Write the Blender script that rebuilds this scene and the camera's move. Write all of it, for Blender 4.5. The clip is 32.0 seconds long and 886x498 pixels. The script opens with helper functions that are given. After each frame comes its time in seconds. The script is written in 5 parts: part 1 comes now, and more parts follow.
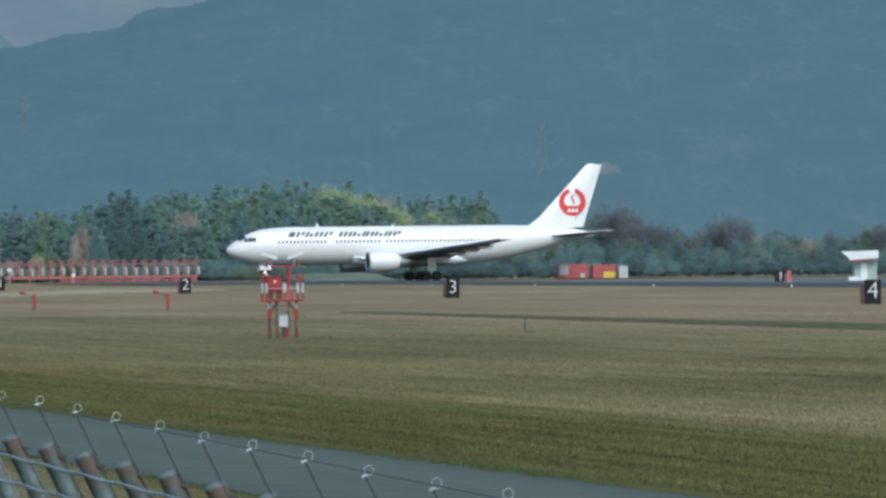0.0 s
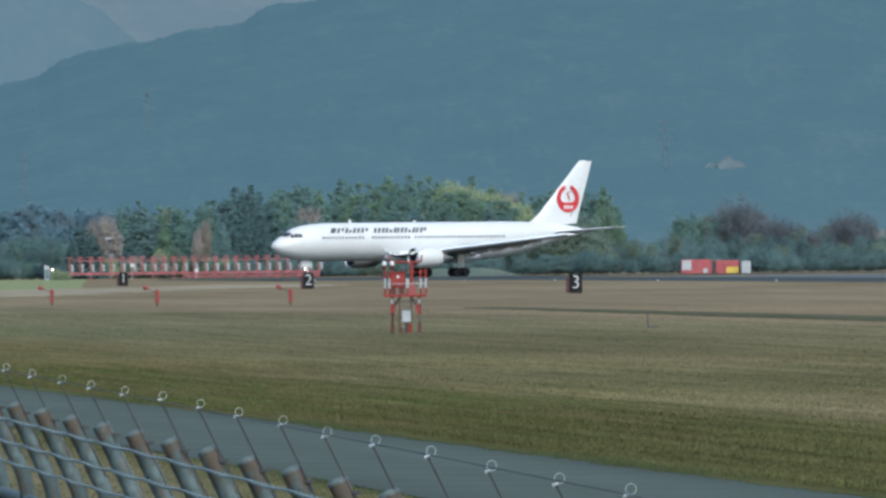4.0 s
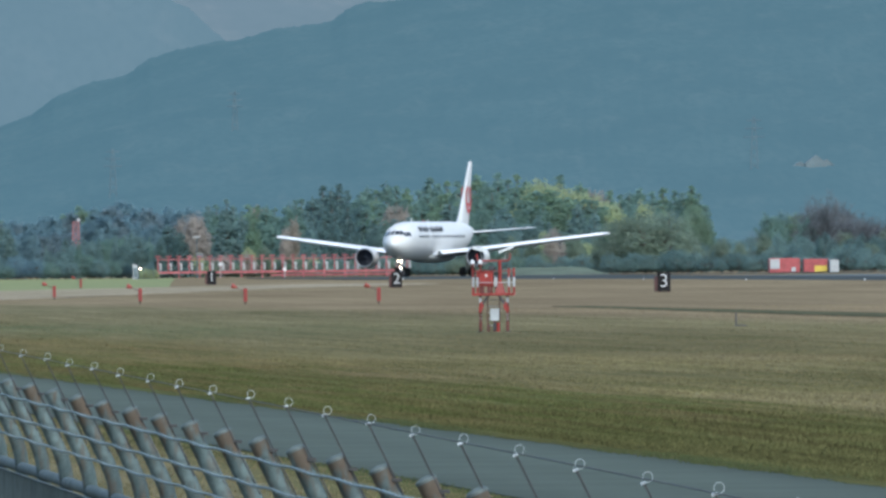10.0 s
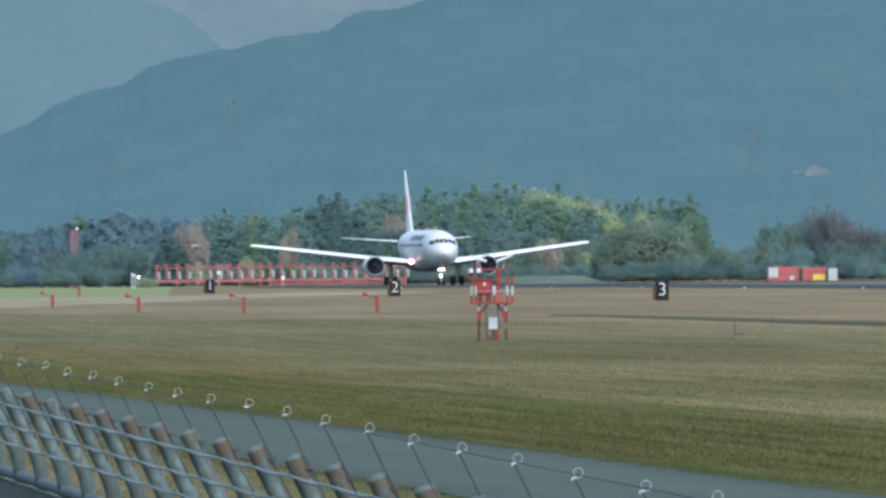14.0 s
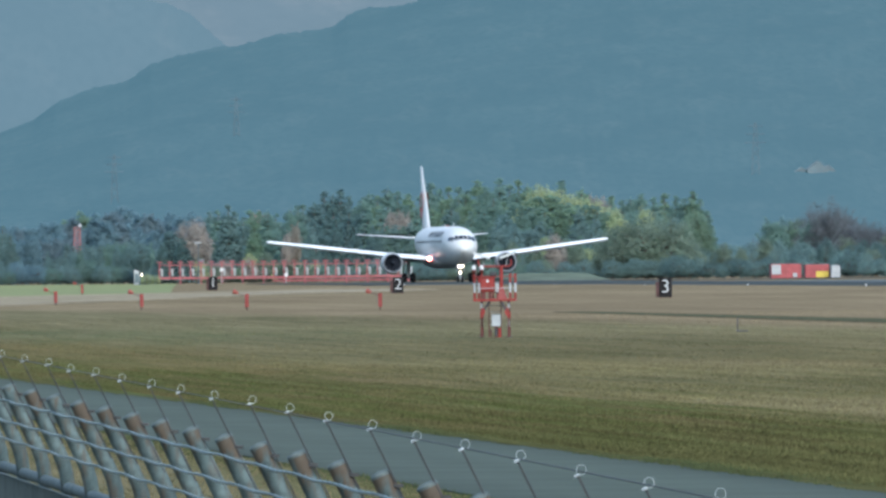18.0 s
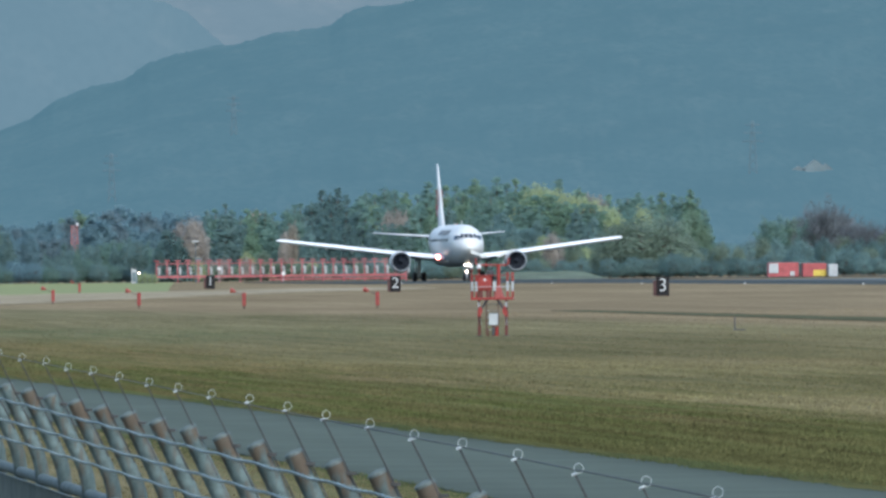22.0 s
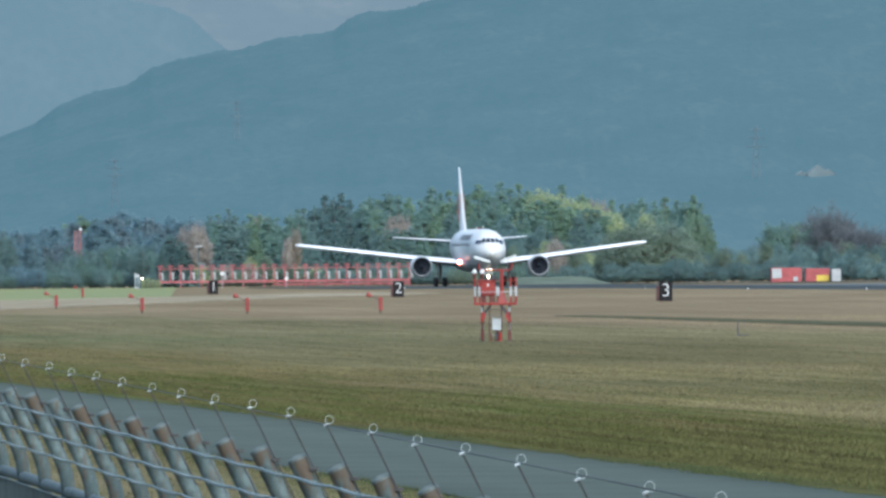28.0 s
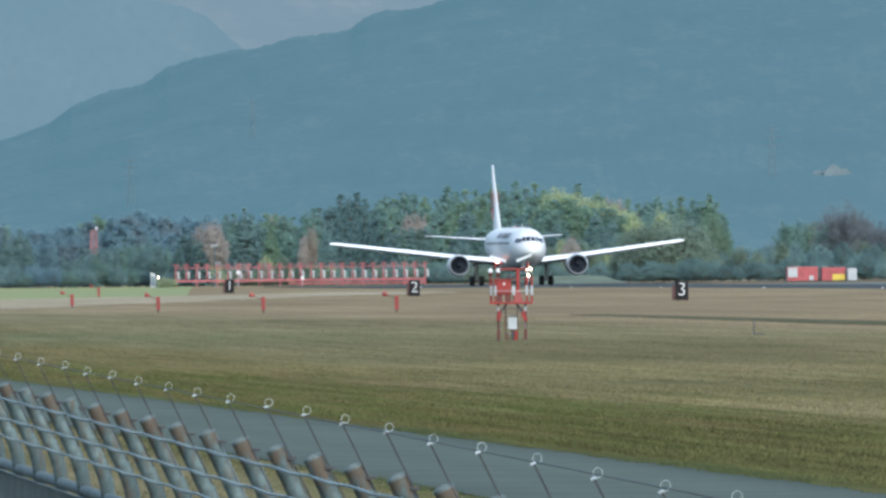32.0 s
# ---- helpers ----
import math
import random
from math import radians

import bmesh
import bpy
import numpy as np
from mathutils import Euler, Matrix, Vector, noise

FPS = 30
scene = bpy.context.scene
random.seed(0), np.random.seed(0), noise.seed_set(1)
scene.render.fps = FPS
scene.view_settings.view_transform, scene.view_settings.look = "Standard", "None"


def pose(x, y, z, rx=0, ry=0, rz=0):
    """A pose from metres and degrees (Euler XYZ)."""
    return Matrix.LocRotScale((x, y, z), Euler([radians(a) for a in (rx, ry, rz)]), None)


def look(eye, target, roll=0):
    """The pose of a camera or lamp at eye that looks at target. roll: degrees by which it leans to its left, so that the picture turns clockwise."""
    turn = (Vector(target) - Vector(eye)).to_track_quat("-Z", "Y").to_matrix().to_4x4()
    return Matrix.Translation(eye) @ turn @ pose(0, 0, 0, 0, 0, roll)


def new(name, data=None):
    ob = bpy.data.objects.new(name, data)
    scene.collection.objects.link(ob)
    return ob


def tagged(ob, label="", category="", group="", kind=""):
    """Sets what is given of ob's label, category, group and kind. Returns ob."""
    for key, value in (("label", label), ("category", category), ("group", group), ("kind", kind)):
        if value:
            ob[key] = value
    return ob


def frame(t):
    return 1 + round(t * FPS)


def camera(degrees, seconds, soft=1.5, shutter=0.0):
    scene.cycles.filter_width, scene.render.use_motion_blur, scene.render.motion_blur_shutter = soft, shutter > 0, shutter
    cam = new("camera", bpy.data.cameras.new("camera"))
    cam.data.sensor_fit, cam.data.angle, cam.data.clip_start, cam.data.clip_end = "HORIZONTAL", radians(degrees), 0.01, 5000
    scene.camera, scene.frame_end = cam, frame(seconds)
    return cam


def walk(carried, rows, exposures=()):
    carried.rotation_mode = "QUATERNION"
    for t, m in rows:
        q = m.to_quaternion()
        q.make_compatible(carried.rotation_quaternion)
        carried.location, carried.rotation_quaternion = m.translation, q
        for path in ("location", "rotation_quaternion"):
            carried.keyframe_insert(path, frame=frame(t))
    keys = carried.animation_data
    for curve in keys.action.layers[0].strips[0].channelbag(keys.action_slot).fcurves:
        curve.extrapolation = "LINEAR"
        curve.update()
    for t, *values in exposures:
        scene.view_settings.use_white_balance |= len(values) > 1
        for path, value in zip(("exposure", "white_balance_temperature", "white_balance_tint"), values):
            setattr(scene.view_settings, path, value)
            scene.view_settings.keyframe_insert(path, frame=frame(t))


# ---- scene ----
LENS = 31500.0          # focal length in lens units
EYE = 3.0               # camera height above the field
YAW = math.atan(2208 / LENS)


def aim(dx, dy):
    """Camera pose on its stand: panned by dx to the left, dy upward, in lens units."""
    a, b = YAW - dx / LENS, (11 + dy) / LENS
    return look((0, 0, EYE), (1000 * math.sin(a), 1000 * math.cos(a), EYE + 1000 * math.tan(b)), -0.6)


cam = camera(math.degrees(2 * math.atan(784 / LENS)), 32.0, soft=2.8)
walk(cam, [
    (0.0, aim(-375.2, 7.6)), (0.5, aim(-367.5, 3.9)), (1.0, aim(-333.8, 1.5)), (1.5, aim(-301.7, 0.0)), (2.0, aim(-266.4, 1.5)),
    (2.5, aim(-264.1, 3.1)), (3.0, aim(-253.4, 2.3)), (3.5, aim(-212.8, 0.8)), (4.0, aim(-157.7, 1.5)), (4.5, aim(-117.9, -1.5)),
    (6.5, aim(-1.6, -1.5)), (7.0, aim(-1.6, 0.0)), (7.5, aim(-1.6, 1.6)), (8.0, aim(-1.5, 0.0)), (8.5, aim(0.0, -1.5)),
    (9.0, aim(0.0, 0.0)), (9.5, aim(-0.8, 0.8)), (10.0, aim(-1.6, 0.8)), (10.5, aim(-0.8, 4.6)), (11.0, aim(-3.1, 7.6)),
    (11.5, aim(-3.1, 10.0)), (12.0, aim(-3.1, 12.3)), (12.5, aim(-3.1, 14.6)), (13.0, aim(-4.6, 16.8)), (13.5, aim(-3.9, 14.6)),
    (14.0, aim(-4.6, 16.1)), (14.5, aim(-3.1, 17.6)), (16.5, aim(-3.9, 10.0)), (17.0, aim(-0.8, 9.2)), (17.5, aim(1.5, 3.8)),
    (18.0, aim(0.8, 10.8)), (18.5, aim(1.5, 16.1)), (19.0, aim(0.8, 12.3)), (19.5, aim(0.0, 11.5)), (20.0, aim(-1.5, 11.5)),
    (20.5, aim(-3.0, 12.2)), (21.0, aim(-3.1, 13.8)), (21.5, aim(-0.8, 10.7)), (22.0, aim(-3.9, 8.4)), (22.5, aim(0.8, 7.6)),
    (23.0, aim(-0.8, 4.6)), (23.5, aim(1.5, 5.3)), (24.0, aim(0.0, 9.1)), (24.5, aim(0.0, 11.5)), (25.0, aim(0.0, 11.5)),
    (25.5, aim(0.0, 14.6)), (27.5, aim(0.0, 12.3)), (28.0, aim(1.6, 17.6)), (28.5, aim(5.4, 21.4)), (29.0, aim(9.9, 21.5)),
    (29.5, aim(23.8, 21.5)), (30.0, aim(23.0, 23.0)), (30.5, aim(30.6, 23.0)), (31.0, aim(29.1, 19.2)), (31.5, aim(32.9, 16.9)),
    (32.0, aim(29.9, 16.2)),
], exposures=[(t_, e_ + 0.60, k_ - 470, 3) for t_, e_, k_ in ((0.0, 0.12, 6250), (4.0, 0.14, 6250), (9.0, 0.24, 6250), (13.0, 0.42, 6250), (23.0, 0.38, 6250), (25.0, 0.51, 6250), (28.0, 0.5, 6290), (32.0, 0.54, 6340))])

# ---- light ----
SUN_AZ, SUN_EL = 162.0, 44.0     # clockwise from the runway's direction; height
world = bpy.data.worlds.new("sky")
scene.world = world
world.use_nodes = True
wn = world.node_tree.nodes
sky = wn.new("ShaderNodeTexSky")
sky.sky_type, sky.sun_disc = "NISHITA", False
sky.sun_elevation, sky.sun_rotation = radians(SUN_EL), radians(SUN_AZ)
sky.air_density, sky.dust_density, sky.ozone_density = 1.0, 2.5, 1.0
world.node_tree.links.new(sky.outputs[0], wn["Background"].inputs[0])
wn["Background"].inputs[1].default_value = 0.15
sun = new("sun", bpy.data.lights.new("sun", "SUN"))
sun.data.energy, sun.data.angle, sun.data.color = 1.5, radians(15.0), (1.0, 0.94, 0.86)
sa, se = radians(SUN_AZ), radians(SUN_EL)
sun.matrix_world = look((0, 0, 50), (-math.sin(sa) * math.cos(se), -math.cos(sa) * math.cos(se), 50 - math.sin(se)))

# ---- materials ----


def material(name, colour, rough=0.6, metal=0.0, tone=0.12, size=1.0, fine=8.0, bump=0.0, coords="Object", second=None, island=0.0, rand=0.0, gloss=0.5):
    """A surface with variation at two scales; second: a colour for the large patches; island, rand: variation from piece to piece."""
    m = bpy.data.materials.new(name)
    m.use_nodes = True
    nt = m.node_tree
    n, ln = nt.nodes, nt.links
    bsdf = n["Principled BSDF"]
    bsdf.inputs["Roughness"].default_value, bsdf.inputs["Metallic"].default_value = rough, metal
    bsdf.inputs["Specular IOR Level"].default_value = gloss
    tc = n.new("ShaderNodeTexCoord")
    big, small = n.new("ShaderNodeTexNoise"), n.new("ShaderNodeTexNoise")
    big.inputs["Scale"].default_value, small.inputs["Scale"].default_value = 1.0 / size, fine / size
    big.inputs["Detail"].default_value = small.inputs["Detail"].default_value = 4
    for t in (big, small):
        ln.new(tc.outputs[coords], t.inputs["Vector"])
    mix = n.new("ShaderNodeMix")
    mix.data_type = "RGBA"
    lo = [c * (1 - tone) for c in colour]
    hi = second or [min(1, c * (1 + tone)) for c in colour]
    mix.inputs[6].default_value, mix.inputs[7].default_value = (*lo, 1), (*hi, 1)
    ramp = n.new("ShaderNodeMapRange")
    ramp.inputs["From Min"].default_value, ramp.inputs["From Max"].default_value = 0.35, 0.65
    ln.new(big.outputs["Fac"], ramp.inputs["Value"])
    ln.new(ramp.outputs[0], mix.inputs[0])
    hsv = n.new("ShaderNodeHueSaturation")
    val = n.new("ShaderNodeMapRange")
    val.inputs["From Min"].default_value, val.inputs["From Max"].default_value = 0.25, 0.75
    val.inputs["To Min"].default_value, val.inputs["To Max"].default_value = 1 - tone, 1 + tone
    ln.new(small.outputs["Fac"], val.inputs["Value"])
    last = val.outputs[0]
    for amount, node, socket in ((island, "ShaderNodeNewGeometry", "Random Per Island"), (rand, "ShaderNodeObjectInfo", "Random")):
        if amount:
            g, r, mu = n.new(node), n.new("ShaderNodeMapRange"), n.new("ShaderNodeMath")
            r.inputs["To Min"].default_value, r.inputs["To Max"].default_value = 1 - amount, 1 + amount
            ln.new(g.outputs[socket], r.inputs["Value"])
            mu.operation = "MULTIPLY"
            ln.new(last, mu.inputs[0]), ln.new(r.outputs[0], mu.inputs[1])
            last = mu.outputs[0]
    ln.new(last, hsv.inputs["Value"])
    ln.new(mix.outputs[2], hsv.inputs["Color"])
    ln.new(hsv.outputs[0], bsdf.inputs["Base Color"])
    if bump:
        b = n.new("ShaderNodeBump")
        b.inputs["Strength"].default_value, b.inputs["Distance"].default_value = bump, 0.02 * size
        ln.new(small.outputs["Fac"], b.inputs["Height"])
        ln.new(b.outputs[0], bsdf.inputs["Normal"])
    return m


def glowing(name, colour, strength):
    m = bpy.data.materials.new(name)
    m.use_nodes = True
    b = m.node_tree.nodes["Principled BSDF"]
    b.inputs["Base Color"].default_value = (*colour, 1)
    b.inputs["Emission Color"].default_value, b.inputs["Emission Strength"].default_value = (*colour, 1), strength
    return m


def foliage(name, colour, airy=0.35):
    """Leaves that let part of the light through, airy: the share of gaps between the needles of a spray."""
    m = material(name, colour, 0.8, tone=0.10, size=3, island=0.04, rand=0.09)
    n, ln = m.node_tree.nodes, m.node_tree.links
    b = n["Principled BSDF"]
    b.inputs["Specular IOR Level"].default_value = 0.2
    tr, mx = n.new("ShaderNodeBsdfTranslucent"), n.new("ShaderNodeMixShader")
    ln.new(b.inputs["Base Color"].links[0].from_socket, tr.inputs["Color"])
    mx.inputs[0].default_value = 0.6
    ln.new(b.outputs[0], mx.inputs[1]), ln.new(tr.outputs[0], mx.inputs[2])
    gaps, thin = n.new("ShaderNodeBsdfTransparent"), n.new("ShaderNodeMixShader")
    thin.inputs[0].default_value = airy
    ln.new(mx.outputs[0], thin.inputs[1]), ln.new(gaps.outputs[0], thin.inputs[2])
    ln.new(thin.outputs[0], n["Material Output"].inputs["Surface"])
    return m


M = dict(
    white=material("aircraft_white", (0.50, 0.505, 0.498), 0.42, tone=0.03, size=4),
    grey=material("aircraft_grey", (0.48, 0.50, 0.51), 0.4, tone=0.06, size=3),
    wing=material("wing_grey", (0.64, 0.655, 0.665), 0.55, tone=0.06, size=3),
    lip=material("inlet_lip_grey", (0.30, 0.32, 0.34), 0.4, 0.3, tone=0.05),
    under=material("shaded_underside_grey", (0.16, 0.175, 0.20), 0.5, tone=0.08, size=3),
    dull=material("dull_white_panel", (0.31, 0.32, 0.325), 0.7, tone=0.1, size=0.5),
    metal=material("bare_metal", (0.6, 0.6, 0.6), 0.3, 0.9, tone=0.06),
    dark=material("dark_metal", (0.05, 0.05, 0.055), 0.5, 0.3),
    # Near-black: the shade inside the inlet is put into the colour.
    inlet=material("inlet_shadow_metal", (0.016, 0.020, 0.030), 0.6, 0.2, gloss=0.2),
    tyre=material("tyre_rubber", (0.02, 0.02, 0.022), 0.85),
    pane=material("dark_pane", (0.03, 0.035, 0.045), 0.15, tone=0.05),
    letter=material("letter_grey", (0.050, 0.054, 0.060), 0.7, tone=0.05),
    emblem=material("emblem_red", (0.40, 0.022, 0.028), 0.4, tone=0.05),
    red=material("red_paint", (0.195, 0.024, 0.020), 0.5, tone=0.15, size=0.5),
    orange=material("orange_paint", (0.22, 0.040, 0.026), 0.5, tone=0.15, size=0.5),
    # Orange dulled to put the distance haze into the colour.
    pink=material("hazed_orange", (0.21, 0.105, 0.110), 0.7, tone=0.15, size=2),
    # Antenna red paled towards pink, the haze put into the paint colour.
    hazed=material("hazed_red_paint", (0.290, 0.078, 0.087), 0.6, tone=0.2, size=0.8),
    tower=material("tower_red", (0.205, 0.016, 0.011), 0.5, tone=0.15, size=0.4),
    darkred=material("dark_red_steel", (0.085, 0.020, 0.016), 0.6, tone=0.25, size=0.3),
    shed=material("container_red", (0.27, 0.055, 0.058), 0.6, tone=0.18, size=0.8),
    sidebox=material("dark_red_box", (0.050, 0.018, 0.016), 0.6, tone=0.2, size=0.5),
    paint=material("white_paint", (0.47, 0.49, 0.50), 0.5, tone=0.06, size=0.5),
    cab=material("cabinet_grey", (0.31, 0.33, 0.34), 0.6, tone=0.08, size=0.3),
    yellow=material("yellow_paint", (0.48, 0.36, 0.05), 0.5, tone=0.1, size=0.5),
    black=material("black_panel", (0.014, 0.013, 0.014), 0.8, tone=0.2, gloss=0.15),
    lamp=glowing("landing_light", (1.0, 0.78, 0.60), 8.0),
    # Red glare around the landing light, put in as an oversized glowing lens.
    warm=glowing("landing_light_glare", (1.0, 0.18, 0.15), 5.0),
    beacon=glowing("red_light", (1.0, 0.12, 0.08), 18.0),
    pipe=material("galvanised_pipe", (0.056, 0.086, 0.091), 0.7, 0.0, tone=0.3, size=0.10, fine=5, bump=0.1, second=(0.090, 0.110, 0.108), gloss=0.25),
    meshwire=material("dull_mesh", (0.082, 0.110, 0.116), 0.7, 0.1, tone=0.15, size=0.2),
    wire=material("galvanised_wire", (0.115, 0.155, 0.16), 0.5, 0.2, tone=0.2, size=0.05),
    rod=material("dark_rod", (0.036, 0.036, 0.037), 0.7, 0.2, tone=0.3, size=0.05),
    ring=material("zinc_ring", (0.44, 0.48, 0.49), 0.3, 0.5, tone=0.1, size=0.02),
    # Wall and steel colours blended towards the hillside blue to paint in haze.
    hazewall=material("hazed_wall", (0.100, 0.132, 0.144), 0.9, tone=0.1, size=3),
    hazegrey=material("hazed_steel", (0.080, 0.118, 0.138), 0.8, tone=0.1, size=3),
    asphalt=material("asphalt", (0.060, 0.074, 0.061), 0.95, tone=0.09, size=3.0, fine=14, bump=0.0, gloss=0.05),
    runway=material("runway_asphalt", (0.042, 0.049, 0.049), 0.95, tone=0.15, size=12.0, fine=20, gloss=0.05),
    palecon=material("weathered_concrete", (0.085, 0.098, 0.100), 0.9, tone=0.15, size=10.0, gloss=0.05),
    concrete=material("concrete", (0.35, 0.35, 0.33), 0.85, tone=0.12, size=1.0),
    lush=foliage("lush_blade", (0.092, 0.108, 0.044), 0.0),
    straw=foliage("straw_blade", (0.205, 0.172, 0.088), 0.0),
    # Bare twigs, greyed by the haze put into their colour.
    twig=material("haze_grey_twigs", (0.080, 0.090, 0.100), 0.9, tone=0.2, size=0.5),
    bark=material("bark", (0.10, 0.075, 0.055), 0.9, tone=0.25, size=0.5),
    # Tree leaf colours are raised, most of them blued, to carry the distance haze.
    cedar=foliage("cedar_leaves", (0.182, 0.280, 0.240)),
    # Cedar colour darkened, the shade of the dense wood put into the leaves.
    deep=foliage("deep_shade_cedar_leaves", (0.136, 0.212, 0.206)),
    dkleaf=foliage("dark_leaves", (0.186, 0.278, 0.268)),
    # Cedar colour lightened as if the sun lay on it.
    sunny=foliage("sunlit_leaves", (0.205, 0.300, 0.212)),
    blue=foliage("haze_blue_leaves", (0.176, 0.272, 0.306)),
    green=foliage("green_leaves", (0.200, 0.290, 0.210)),
    lime=foliage("young_leaves", (0.385, 0.440, 0.255)),
    olive=foliage("olive_leaves", (0.206, 0.266, 0.206)),
    brown=foliage("brown_leaves", (0.385, 0.350, 0.312)),
    mauve=foliage("haze_mauve_leaves", (0.176, 0.242, 0.268)),
    tan=foliage("pale_blossom", (0.35, 0.315, 0.265)),
    maroon=foliage("haze_maroon_twigs", (0.146, 0.164, 0.182)),
)

def rusted_pipe():
    """Galvanised pipe: zinc bloom along it, rust that creeps down from the open end, its reach different on each post."""
    m = material("weathered_pipe", (0.049, 0.074, 0.077), 0.75, 0.0, tone=0.28, size=0.10, fine=5, bump=0.15, second=(0.084, 0.113, 0.114), gloss=0.25, rand=0.14)
    n, ln = m.node_tree.nodes, m.node_tree.links
    b = n["Principled BSDF"]
    base = b.inputs["Base Color"].links[0].from_socket
    tc, sep, info = n.new("ShaderNodeTexCoord"), n.new("ShaderNodeSeparateXYZ"), n.new("ShaderNodeObjectInfo")
    ln.new(tc.outputs["Object"], sep.inputs[0])
    off, patchy, streak = n.new("ShaderNodeVectorMath"), n.new("ShaderNodeTexNoise"), n.new("ShaderNodeMapping")
    off.operation = "ADD"
    ln.new(tc.outputs["Object"], off.inputs[0]), ln.new(info.outputs["Random"], off.inputs[1])
    streak.inputs["Scale"].default_value = (34, 34, 8)
    patchy.inputs["Scale"].default_value, patchy.inputs["Detail"].default_value = 1.0, 5
    ln.new(off.outputs[0], streak.inputs[0]), ln.new(streak.outputs[0], patchy.inputs["Vector"])

    def calc(op, a, c, k=None):
        x = n.new("ShaderNodeMath")
        x.operation = op
        for i, q in enumerate((a, c, k)):
            if q is None:
                continue
            if isinstance(q, (int, float)):
                x.inputs[i].default_value = q
            else:
                ln.new(q, x.inputs[i])
        return x.outputs[0]

    reach = calc("MULTIPLY_ADD", info.outputs["Random"], 0.10, 2.265)
    high = calc("SUBTRACT", sep.outputs[2], reach)
    amount = calc("MULTIPLY_ADD", high, 14.0, calc("MULTIPLY_ADD", patchy.outputs["Fac"], 5.0, -2.75))
    amount.node.use_clamp = True
    low = calc("MULTIPLY_ADD", patchy.outputs["Fac"], 6.0, -3.05)
    low.node.use_clamp = True
    top = calc("MAXIMUM", calc("MULTIPLY", amount, 0.85), calc("MULTIPLY", low, 0.6))
    mx = n.new("ShaderNodeMix")
    mx.data_type = "RGBA"
    hue = n.new("ShaderNodeMix")
    hue.data_type = "RGBA"
    hue.inputs[6].default_value, hue.inputs[7].default_value = (0.040, 0.031, 0.023, 1), (0.090, 0.060, 0.036, 1)
    ln.new(patchy.outputs["Fac"], hue.inputs[0])
    ln.new(top, mx.inputs[0]), ln.new(base, mx.inputs[6]), ln.new(hue.outputs[2], mx.inputs[7])
    ln.new(mx.outputs[2], b.inputs["Base Color"])
    return m


M["post"] = rusted_pipe()

# ---- builders ----


def link(name, bm, mat, parent=None, label="", smooth=False):
    me = bpy.data.meshes.new(name)
    bm.to_mesh(me)
    bm.free()
    me.materials.append(M[mat] if isinstance(mat, str) else mat)
    if smooth:
        me.polygons.foreach_set("use_smooth", [True] * len(me.polygons))
        me.set_sharp_from_angle(angle=radians(40))
    ob = new(name, me)
    ob.parent = parent
    return tagged(ob, label)


def part(name, bm, mat, parent, label="", smooth=False):
    """One mesh under a thing or under a part."""
    return link(name, bm, mat, parent, label, smooth)


def again(ob, m=None, parent=None):
    """Another piece on the same mesh."""
    o = ob.copy()
    scene.collection.objects.link(o)
    o.parent = parent or ob.parent
    o.matrix_basis = m or Matrix()
    return o


def thing(name, m, label, category, group="", kind=""):
    ob = new(name)
    ob.empty_display_size = 0.1
    ob.matrix_world = m
    return tagged(ob, label, category, group, kind)


def box(bm, x0, x1, y0, y1, z0, z1, bevel=0.0):
    m = Matrix.Translation(((x0 + x1) / 2, (y0 + y1) / 2, (z0 + z1) / 2)) @ Matrix.Diagonal((x1 - x0, y1 - y0, z1 - z0, 1))
    r = bmesh.ops.create_cube(bm, size=1, matrix=m)
    if bevel:
        edges = {e for v in r["verts"] for e in v.link_edges}
        bmesh.ops.bevel(bm, geom=list(edges), offset=bevel, segments=1, affect="EDGES")
    return bm


def loft(bm, rings, caps=True):
    """Skin a list of closed rings with the same count of points."""
    vs = [[bm.verts.new(p) for p in r] for r in rings]
    k = len(rings[0])
    for a, b in zip(vs, vs[1:]):
        for i in range(k):
            bm.faces.new((a[i], a[(i + 1) % k], b[(i + 1) % k], b[i]))
    if caps:
        bm.faces.new(vs[0][::-1])
        bm.faces.new(vs[-1])
    return bm


def circle(c, axis, r, seg):
    q = Vector(axis).normalized().to_track_quat("Z", "Y")
    return [Vector(c) + q @ Vector((r * math.cos(2 * math.pi * i / seg), r * math.sin(2 * math.pi * i / seg), 0)) for i in range(seg)]


def tube(bm, p, q, r0, r1=None, seg=8):
    p, q = Vector(p), Vector(q)
    return loft(bm, [circle(p, q - p, r0, seg), circle(q, q - p, r0 if r1 is None else r1, seg)])


def bent(bm, pts, r, seg=8):
    """A pipe along points."""
    pts = [Vector(p) for p in pts]
    rings = []
    for i, p in enumerate(pts):
        d = pts[min(i + 1, len(pts) - 1)] - pts[max(i - 1, 0)]
        rings.append(circle(p, d, r, seg))
    return loft(bm, rings)


def fresh():
    return bmesh.new()


def fix(bm):
    bmesh.ops.recalc_face_normals(bm, faces=bm.faces)
    return bm


def spot(x, y, depth):
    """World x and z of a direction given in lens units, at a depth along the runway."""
    return depth * math.tan(YAW + (x - 784) / LENS), EYE + (452 - 0.01047 * (x - 784) - y) * depth / LENS


